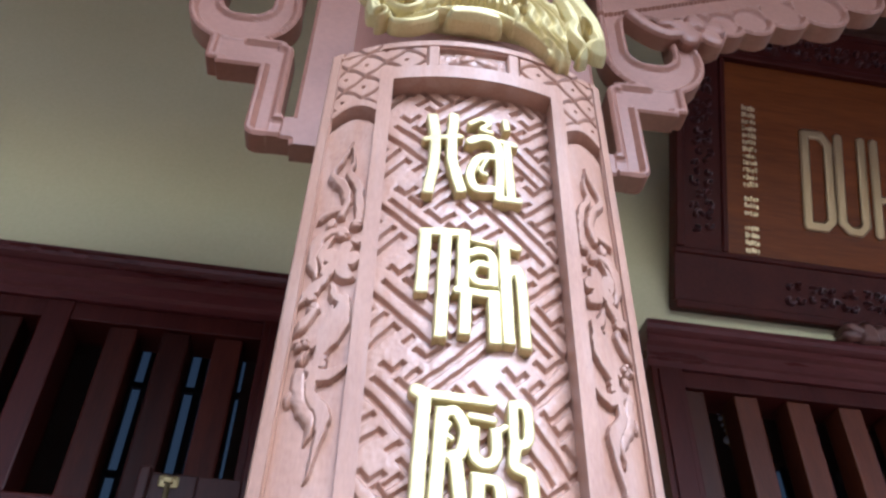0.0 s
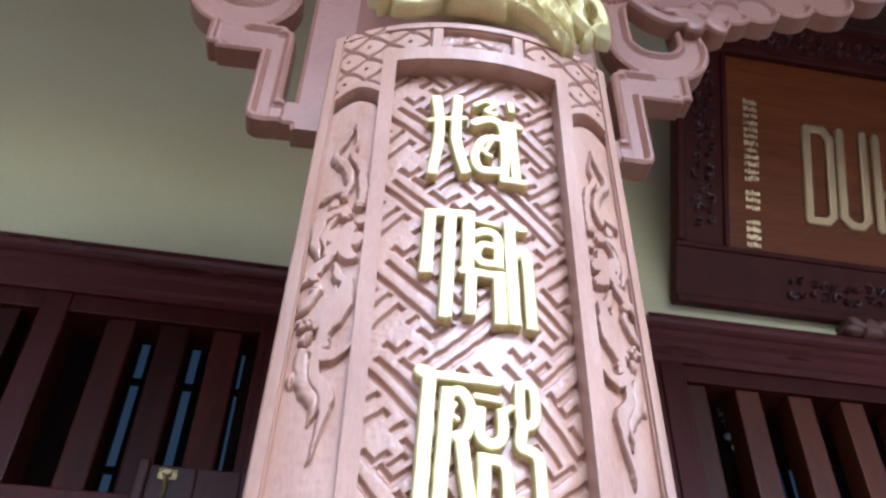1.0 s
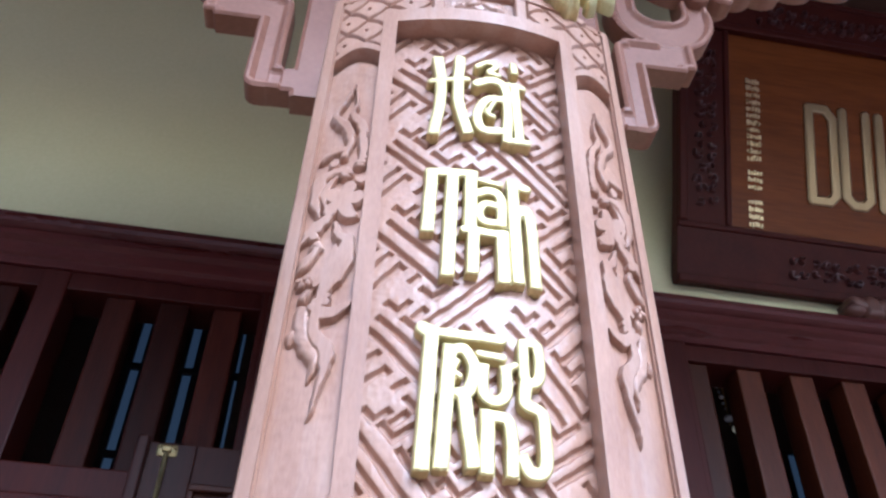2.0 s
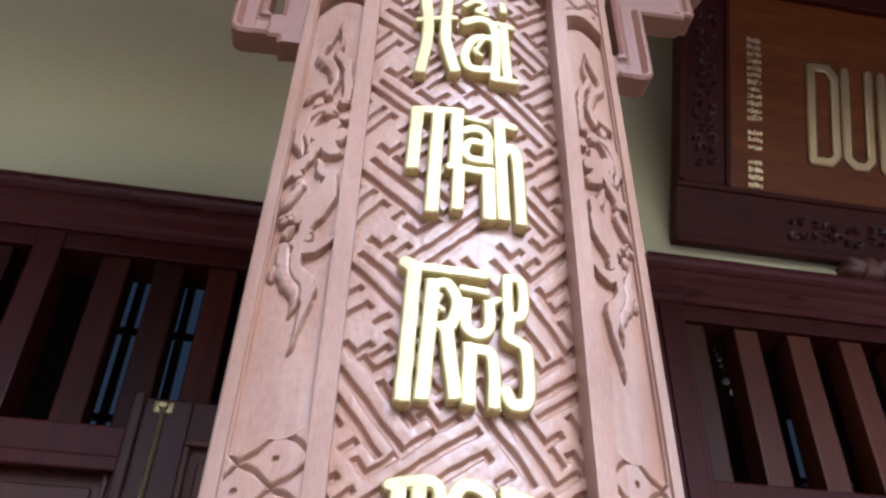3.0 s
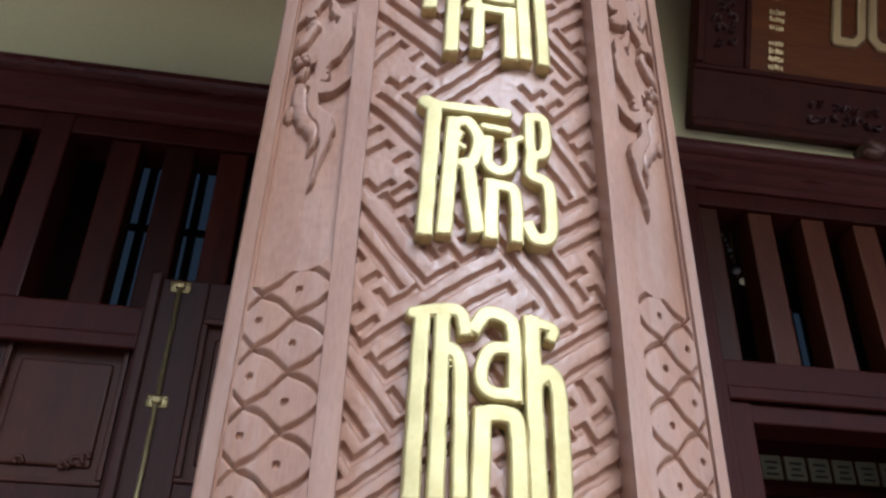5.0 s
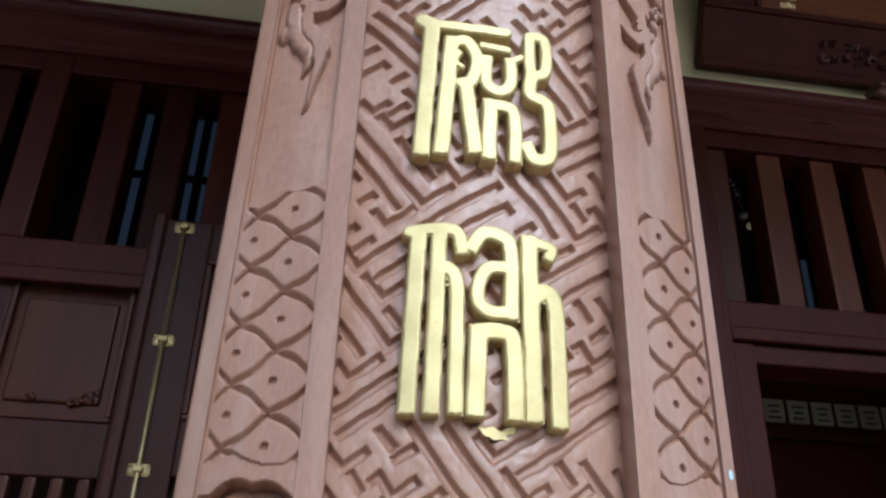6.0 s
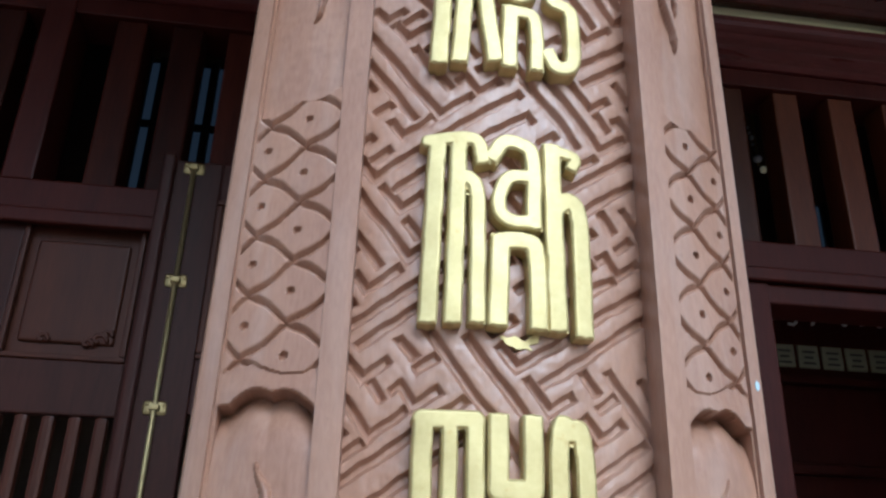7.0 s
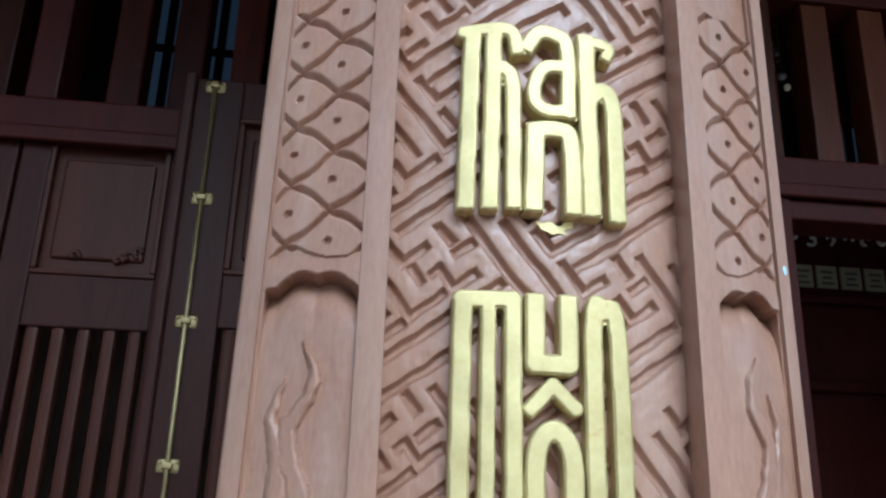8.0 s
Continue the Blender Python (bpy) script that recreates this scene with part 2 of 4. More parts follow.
# ---- carved couplet board on the column ----
BX, BY, BR = 0.24, 1.514, 0.53
TOP, LOW = 3.035, 1.30
board = thing("couplet_board", pose(BX, BY, 0), "carved brown wooden couplet board with raised gold lettering on a column", "couplet board")


def on_board(s, z, out):
    """Local point of the board: s along the arc, z up, out from the frame's face."""
    a = s / BR
    return BR * np.sin(a), -BR * np.cos(a) - out, z + 0 * s


# centre lines of the cut grooves of the key fret round one hooked cross, in bar widths; the set repeats on a diagonal lattice
GROOVES = [
    [(1.5, -.5), (1.5, 5.9)], [(2.5, .6), (2.5, 6.5), (4.1, 6.5)], [(3.5, 1.5), (3.5, 2.5), (10.9, 2.5)], [(4.0, 3.5), (10.7, 3.5), (10.7, 3.8)],
    [(5.5, .8), (5.5, 1.6), (7.0, 1.6)], [(3.5, 3.2), (3.5, 4.5), (4.5, 4.5)], [(.5, -.9), (.5, -.2)], [(-1.5, 0), (-1.5, .7)],
    [(.3, .5), (1.0, .5)], [(-.8, .55), (-.5, .55), (-.5, 1.5), (.5, 1.5)], [(5.4, -.1), (6.0, -.1)], [(3.5, .1), (3.5, .9), (4.3, .9)], [(4.0, 1.75), (4.7, 1.75)],
]
# bar widths across the two ways of the fret, for a metre along and a metre up
FU, FV = (31.3, 23.4), (22.3, -32.1)


def fret_sway(s, z):
    """The carver's grid turns from slanting to square towards the top: the shift of both ways of the fret."""
    t = np.clip((z - 2.15) / 0.2, 0, 1)
    run = np.where(z > 2.35, z - 2.25, 0.1 * t * t)
    return 4.7 * run - 3.3 * s * t, 4.0 * run + 5.7 * s * t


def fret_height(S, Z):
    """0 in the grooves of the fret, 1 on its bars."""
    rows = Z[:, 0]
    # hand-cut lines wander a little
    S, Z = (S + 0.0012 * np.sin(Z * 47 + 1.3) * np.cos(S * 38) + 0.0005 * np.sin(Z * 190 + S * 60),
            Z + 0.0012 * np.sin(S * 53 + 0.4) * np.cos(Z * 31) + 0.0005 * np.sin(S * 210 + Z * 70))
    sway_u, sway_v = fret_sway(S, Z)
    U = FU[0] * S + FU[1] * (Z - 2) + 9.3 + sway_u
    V = FV[0] * S + FV[1] * (Z - 2) - 6.4 + sway_v
    det = FU[0] * FV[1] - FU[1] * FV[0]
    h = np.full(S.shape, 9.0)
    for i in range(-9, 14):
        for j in range(-12, 9):
            if (i + j) % 2:
                continue
            for k, line in enumerate(GROOVES):
                slip = 0.10 * math.sin(7.1 * i + 3.3 * j + 1.9 * k)
                for (ax, ay), (bx, by) in zip(line, line[1:]):
                    ax, bx, ay, by = ax + 5 * i + slip, bx + 5 * i + slip, ay + 5 * j - slip, by + 5 * j - slip
                    zs, ss = [], []
                    for x, y in ((ax, ay), (bx, by)):
                        sk, zk = 0.0, 2.0
                        for _ in range(6):
                            cu, cv = fret_sway(sk, zk)
                            sk = (FV[1] * (x - 9.3 - cu) - FU[1] * (y + 6.4 - cv)) / det
                            zk = 2 + (FU[0] * (y + 6.4 - cv) - FV[0] * (x - 9.3 - cu)) / det
                        zs.append(zk)
                        ss.append(sk)
                    if min(ss) > 0.18 or max(ss) < -0.18:
                        continue
                    i0, i1 = np.searchsorted(rows, min(zs) - 0.025), np.searchsorted(rows, max(zs) + 0.025)
                    if i1 <= i0:
                        continue
                    u, v = U[i0:i1], V[i0:i1]
                    du = np.maximum(np.maximum(min(ax, bx) - u, u - max(ax, bx)), 0)
                    dv = np.maximum(np.maximum(min(ay, by) - v, v - max(ay, by)), 0)
                    h[i0:i1] = np.minimum(h[i0:i1], np.maximum(du, dv))
    wide = 0.165 + 0.03 * np.sin(U * 1.7 + 0.6 * V) * np.sin(V * 1.3)
    return np.clip((h - wide + 0.08) / 0.15, 0, 1) * (0.93 + 0.07 * np.clip((h - wide) / 0.25, 0, 1))


def lumps(S, Z, size, seed):
    """Smooth random unevenness of a hand-cut surface, about -1 to 1, with bumps of the given size."""
    g = np.random.RandomState(seed).rand(int(0.9 / size) + 4, int(2.4 / size) + 4) * 2 - 1
    u, v = (S + 0.4) / size, (Z - 1.0) / size
    i, j = np.floor(u).astype(int), np.floor(v).astype(int)
    a, b = u - i, v - j
    a, b = a * a * (3 - 2 * a), b * b * (3 - 2 * b)
    return (g[i, j] * (1 - a) + g[i + 1, j] * a) * (1 - b) + (g[i, j + 1] * (1 - a) + g[i + 1, j + 1] * a) * b


def scales(P, Z):
    """Lozenge scales with a drilled dot in each: depth below the frame."""
    pz, ps = 0.0655, 0.082
    u, v = (P - 0.2125) / ps, (Z - 1.996) / pz
    lift = 0.07 * np.sin(np.pi * 2 * u) ** 2
    a, b = u + v + lift, u - v + lift
    fa, fb = a - np.round(a), b - np.round(b)
    # scale cells have their dots where both a and b are whole
    edge = np.minimum(0.5 - np.abs(fa), 0.5 - np.abs(fb))
    down = (fb - fa) * 0.5
    dep = 0.0060 - 0.0055 * np.clip(down + 0.5, 0, 1) ** 0.7 + 0.0070 * np.clip((0.085 - edge) / 0.075, 0, 1) ** 1.5
    r = np.hypot((fa + fb) / 2 * ps, (fa - fb) / 2 * pz)
    return dep + 0.007 * np.clip((0.0042 - r) / 0.0014, 0, 1)


def dome(d, w, h):
    """Height of a rounded ridge: d is distance inside its outline."""
    return h * np.sqrt(np.clip(1 - (1 - np.clip(d / w, 0, 1)) ** 2, 0, 1))


def spray(Q, Z, side):
    """Carved ribbon, blossom and leaf spray: its height over the strip's ground."""
    h = np.zeros(Q.shape)
    j = 0.004 * side
    # ragged, hand-cut outlines
    Q, Z = Q + 0.0022 * lumps(Q, Z, 0.011, 7 + side), Z + 0.0022 * lumps(Q, Z, 0.011, 11 + side)

    def ribbon(pts, ws, w, hh, vein=False):
        nonlocal h
        c = bend(pts)
        d = -seg_dist(Q, Z, c, taper(len(c), *ws))
        r = dome(d, w, hh)
        if vein:
            r = r - 0.0035 * np.clip(1 - np.abs(seg_dist(Q, Z, [(x - 0.002, y) for x, y in c])) / 0.0022, 0, 1) * (d > 0.003)
        h = np.maximum(h, r)

    def leaf(cx, cz, rx, rz, turn, hh, rim=True):
        nonlocal h
        d = -oval(Q, Z, cx, cz, rx, rz, turn)
        r = dome(d, min(rx, rz) * 0.8, hh)
        if min(rx, rz) < 0.015:
            c, s = math.cos(turn), math.sin(turn)
            u, v = (Q - cx) * c + (Z - cz) * s, -(Q - cx) * s + (Z - cz) * c
            vein = u if rz > rx else v
            r = r - 0.003 * np.clip(1 - np.abs(vein + 0.002) / 0.0022, 0, 1) * (d > 0.002)
        elif rim:
            r = r - 0.0045 * np.clip(1 - np.abs(d - min(rx, rz) * 0.42) / 0.0026, 0, 1)
        h = np.maximum(h, r)

    def rosette(cx, cz, size, n, turn, hh, squash=1.0):
        """A blossom or lobed leaf: pointed lobes round a sunk eye."""
        nonlocal h
        r, phi = np.hypot(Q - cx, (Z - cz) * squash), np.arctan2((Z - cz) * squash, Q - cx)
        lobe = np.abs(np.cos(n / 2 * (phi - turn))) ** 0.7
        d = size * (0.60 + 0.40 * lobe) - r
        rise = dome(d, size * 0.45, hh) * (0.70 + 0.30 * lobe) - 0.4 * hh * np.clip(1 - r / (size * 0.28), 0, 1)
        h = np.maximum(h, np.where(d > 0, rise, 0))

    # upper flame tail of two strands
    ribbon([(-0.006, 2.768), (0.002, 2.733), (0.022, 2.692), (0.000, 2.659), (-0.012, 2.623), (-0.004, 2.592)], (0.002, 0.010, 0.009), 0.008, 0.011)
    ribbon([(-0.009, 2.752), (-0.015, 2.712), (-0.008, 2.686), (-0.026, 2.656), (-0.034, 2.618), (-0.036, 2.578)], (0.002, 0.009, 0.009), 0.008, 0.013)
    ribbon([(-0.002, 2.604), (0.013, 2.604), (0.035, 2.589)], (0.009, 0.011, 0.003), 0.009, 0.012, False)
    for k, (cx, cz) in enumerate(((-0.033, 2.567), (-0.013, 2.550), (-0.037, 2.530), (0.010, 2.575))):
        leaf(cx, cz, 0.012, 0.010, 0.5 * k, 0.012 + 0.001 * k, False)
    # broad leaf that curls round the blossom
    ribbon([(-0.010, 2.556), (0.024, 2.549), (0.034, 2.510), (0.022, 2.468)], (0.008, 0.015, 0.005), 0.010, 0.012)
    ribbon([(0.000, 2.545), (0.014, 2.528), (0.018, 2.500), (0.006, 2.470)], (0.003, 0.008, 0.003), 0.007, 0.014, False)
    rosette(-0.013 + j, 2.492, 0.035, 5, 0.6, 0.016, 0.85)
    rosette(-0.014 + j, 2.496, 0.018, 5, 1.2, 0.021)
    leaf(-0.026, 2.462, 0.016, 0.012, 0.4, 0.014, False)
    # leaves between blossom and bud
    ribbon([(0.006, 2.462), (0.024, 2.446), (0.043, 2.418)], (0.008, 0.013, 0.002), 0.010, 0.014)
    rosette(0.026, 2.436, 0.017, 3, 2.2, 0.013)
    ribbon([(-0.006, 2.446), (-0.018, 2.420), (-0.036, 2.395)], (0.006, 0.010, 0.003), 0.009, 0.013)
    leaf(0.018, 2.410, 0.012, 0.010, 0.6, 0.011, False)
    ribbon([(0.014, 2.408), (0.030, 2.386), (0.042, 2.366)], (0.006, 0.011, 0.002), 0.009, 0.011)
    # fluted bud and its cup
    ribbon([(-0.030, 2.420), (-0.020, 2.372), (-0.004, 2.328)], (0.006, 0.021, 0.011), 0.020, 0.021, False)
    ribbon([(-0.010, 2.404), (-0.004, 2.370), (0.010, 2.335)], (0.003, 0.006, 0.004), 0.006, 0.020, False)
    rosette(0.028, 2.350, 0.014, 4, 0.5 + side, 0.011)
    leaf(0.022, 2.325, 0.010, 0.012, 0.0, 0.011, False)
    rosette(-0.003, 2.311, 0.015, 5, 0.0, 0.019)
    # level leaf and the two strands of the lower flame tail
    ribbon([(0.012, 2.302), (-0.016, 2.288), (-0.045, 2.302)], (0.008, 0.013, 0.003), 0.009, 0.015, False)
    ribbon([(0.024, 2.300), (0.016, 2.253), (-0.003, 2.220), (0.000, 2.188)], (0.011, 0.011, 0.002), 0.008, 0.009)
    ribbon([(0.004, 2.296), (0.002, 2.261), (-0.018, 2.227), (-0.016, 2.189), (-0.006, 2.132)], (0.008, 0.0125, 0.001), 0.009, 0.014)
    leaf(0.032, 2.262, 0.008, 0.014, 0.2, 0.008, False)
    # flame leaves below the lower scales
    ribbon([(0.002, 1.635), (-0.012, 1.595), (0.010, 1.545), (-0.006, 1.48), (0.0, 1.40)], (0.001, 0.010, 0.012), 0.010, 0.007)
    ribbon([(0.016, 1.60), (0.024, 1.56), (0.014, 1.50), (0.02, 1.40)], (0.001, 0.008, 0.012), 0.010, 0.006)
    chisel = 0.03 * np.sin(Q * 330 + 6 * np.sin(Z * 60)) * np.sin(Z * 260 + 3 * np.sin(Q * 90))
    return 1.35 * h * (1 + chisel)


def board_depth(S, Z):
    P = np.abs(S)
    side = np.where(S > 0, 1.0, 0.0)
    D = np.zeros(S.shape)
    strip = (P > 0.1805) & (P < 0.2685)
    Q = P - 0.2245
    edge_lo = 1.682 + 0.016 * np.sin(np.clip((Q + 0.044) / 0.088, 0, 1) * np.pi) + 0.006 * np.abs(np.sin((Q + 0.044) / 0.088 * np.pi * 2.3))
    arch = 2.836 + 0.022 * np.sin(np.clip((Q + 0.044) / 0.088, 0, 1) * np.pi)
    under = np.where(Z < edge_lo, np.exp(-np.clip(edge_lo - Z, 0, 1) / 0.020), 0) + np.where(Z > 2.0, np.exp(-np.clip(arch - Z, 0, 1) / 0.011), 0)
    floor_d = np.where(Z < edge_lo, 0.0075 + 0.034 * under, 0.014 + 0.026 * under)
    brow_z = 2.034 - 0.026 * np.clip((Q + 0.044) / 0.088, 0, 1) - 0.007 * np.abs(np.sin((Q + 0.044) / 0.088 * np.pi * 2))
    sp = np.where(side > 0, spray(Q, Z, 1), spray(Q, Z, 0))
    rough = 0.0004 * lumps(S, Z, 0.009, 3) + 0.0007 * lumps(S, Z, 0.025, 4)
    sheet = floor_d - sp + rough
    # scale-carved ends with cloud edges
    sc = scales(P, Z)
    low_end = (Z < brow_z) & (Z > edge_lo)
    cloud = low_end & (Z < 1.722 - 0.006 * np.sin((Q + 0.044) / 0.088 * np.pi * 2))
    brow = np.clip(1 - np.abs(Z - brow_z) / 0.006, 0, 1) * 0.012
    sheet = np.where(low_end, sc + 0.5 * rough, sheet - brow)
    sheet = np.where(cloud, 0.0010 + 0.005 * np.clip((Z - 1.702) / 0.020, 0, 1), sheet)
    high = Z > arch
    sheet = np.where(high, np.where(Z < arch + 0.02, 0.001, sc), sheet)
    # soften the cut of the cloud edges
    for line, sgn in ((edge_lo, 1), (arch, 1)):
        k = np.clip(0.5 + sgn * (Z - line) / 0.004, 0, 1)
        near = np.abs(Z - line) < 0.002
        sheet = np.where(near, k * 0.0015 + (1 - k) * (floor_d), sheet)
    D = np.where(strip, sheet, D + 0.0003 * lumps(S, Z, 0.03, 5))
    # band over the panel: scales, with a small cartouche between two rolled leaves
    band = (Z > 2.956) & (Z < 3.014) & (P < 0.2685)
    roll = np.minimum(np.abs(P - 0.078) / 0.013, 1)
    inner = 0.017 - dome(-oval(S, Z, 0.0, 2.982, 0.048, 0.017), 0.012, 0.011) - dome(-oval(S, Z, -0.014, 2.985, 0.017, 0.010, 0.5), 0.008, 0.005) - dome(-oval(S, Z, 0.017, 2.981, 0.018, 0.009, -0.4), 0.008, 0.005) + 0.0012 * lumps(S, Z, 0.006, 9)
    bd = np.where(P < 0.066, inner, np.where(P < 0.092, 0.010 - 0.013 * np.sqrt(1 - roll ** 2), sc))
    D = np.where(band, bd, D)
    # fine quirk line along the outer rim
    quirk = ((P > 0.2685) & (P < 0.2725) & (Z < 3.017)) | ((Z > 3.0135) & (Z < 3.017) & (P < 0.2725))
    D = np.where(quirk, 0.007, D)
    recess = (P < 0.1525) & (Z < 2.9205)
    fr = fret_height(S, Z)
    wob = 0.0004 * lumps(S, Z, 0.0065, 1) + 0.0004 * lumps(S, Z, 0.017, 2)
    D = np.where(recess, 0.0505 - 0.0095 * fr + wob, D)
    return D, recess


def stops(lo, hi, step, marks):
    """Grid lines at even steps, with close pairs at the marks for crisp shoulders."""
    pts = {round(lo, 5), round(hi, 5)}
    marks = sorted(marks)
    for m in marks:
        pts |= {round(m - 0.0003, 5), round(m + 0.0003, 5)}
    edges = [lo, *marks, hi]
    for a, b in zip(edges, edges[1:]):
        n = max(1, round((b - a) / step))
        for k in range(1, n):
            pts.add(round(a + (b - a) * k / n, 5))
    return np.array(sorted(pts))


def board_front():
    half = [0.1525, 0.1805, 0.2685, 0.2725]
    ss = stops(-0.295, 0.295, 0.0017, [-h for h in half] + half)
    zz = stops(LOW, TOP, 0.0018, [2.9205, 2.956, 3.0135, 3.017])
    S, Z = np.meshgrid(ss, zz)
    D, recess = board_depth(S, Z)
    # worn, softened outer arris
    arris = np.minimum(0.295 - np.abs(S), TOP - Z)
    D = np.maximum(D, 0.0035 * np.clip(1 - arris / 0.004, 0, 1) ** 2)
    S0 = S
    # the board widens a little downward
    outer = np.where(S < 0, 0.2885 + 0.0215 * (3.03 - Z), 0.286 + 0.006 * (3.03 - Z))
    S = np.sign(S) * np.where(np.abs(S) > 0.1805, 0.1805 + (np.abs(S) - 0.1805) * (outer - 0.1805) / (0.295 - 0.1805), np.abs(S))
    x, y, z = on_board(S, Z, -D)
    V = np.stack([x, y, z], -1).reshape(-1, 3)
    ny, nx = S.shape
    ids = np.arange(ny * nx).reshape(ny, nx)
    quads = np.stack([ids[:-1, :-1], ids[:-1, 1:], ids[1:, 1:], ids[1:, :-1]], -1).reshape(-1, 4)
    mid_s, mid_z = (S0[:-1, :-1] + S0[1:, 1:]).ravel() / 2, (Z[:-1, :-1] + Z[1:, 1:]).ravel() / 2
    groups = {"fret_panel": (np.abs(mid_s) < 0.1522) & (mid_z < 2.9202)}
    groups["scale_border"] = ~groups["fret_panel"] & (((np.abs(mid_s) > 0.1808) & (np.abs(mid_s) < 0.2682)) | (mid_z > 2.9563)) & (np.abs(mid_s) < 0.2682) & (mid_z < 3.0132)
    groups["frame"] = ~groups["fret_panel"] & ~groups["scale_border"]
    labels = {"fret_panel": "sunk panel carved with a diagonal key fret", "scale_border": "side strips carved with scales and flame-tailed blossoms", "frame": ""}
    for name, mask in groups.items():
        q = quads[mask]
        verts = V
        if name == "frame":
            rim = np.concatenate([ids[0], ids[1:, -1], ids[-1, -2::-1], ids[-2:0:-1, 0]])
            rs, rz = S.ravel()[rim], Z.ravel()[rim]
            bx, by, bz = on_board(rs, rz, np.full(len(rim), -0.075))
            verts = np.concatenate([V, np.stack([bx, by, bz], -1)])
            lo = len(V) + np.arange(len(rim))
            q = np.concatenate([q, np.stack([np.roll(rim, -1), rim, lo, np.roll(lo, -1)], -1)])
        used = np.unique(q)
        remap = np.full(len(verts), -1)
        remap[used] = np.arange(len(used))
        part(name, raw_mesh(name, verts[used], remap[q]), carved, board, labels[name])


board_front()


def curved_slab(s0, s1, z0, z1, out0, out1, n=24):
    bm = bmesh.new()
    rows = []
    for k in range(n + 1):
        s = s0 + (s1 - s0) * k / n
        rows.append([bm.verts.new([float(c) for c in on_board(s, z, o)]) for z, o in ((z0, out0), (z1, out0), (z1, out1), (z0, out1))])
    for a, b in zip(rows, rows[1:]):
        for k in range(4):
            bm.faces.new((a[k], a[(k + 1) % 4], b[(k + 1) % 4], b[k]))
    bm.faces.new(rows[0][::-1])
    bm.faces.new(rows[-1])
    bmesh.ops.recalc_face_normals(bm, faces=bm.faces)
    return bm


part("backing", curved_slab(-0.29, 0.29, LOW + 0.002, TOP - 0.004, -0.074, -0.060), carved, board)
part("lower_frame", curved_slab(-0.295, 0.295, 0.55, LOW - 0.001, -0.075, -0.002), carved, board)

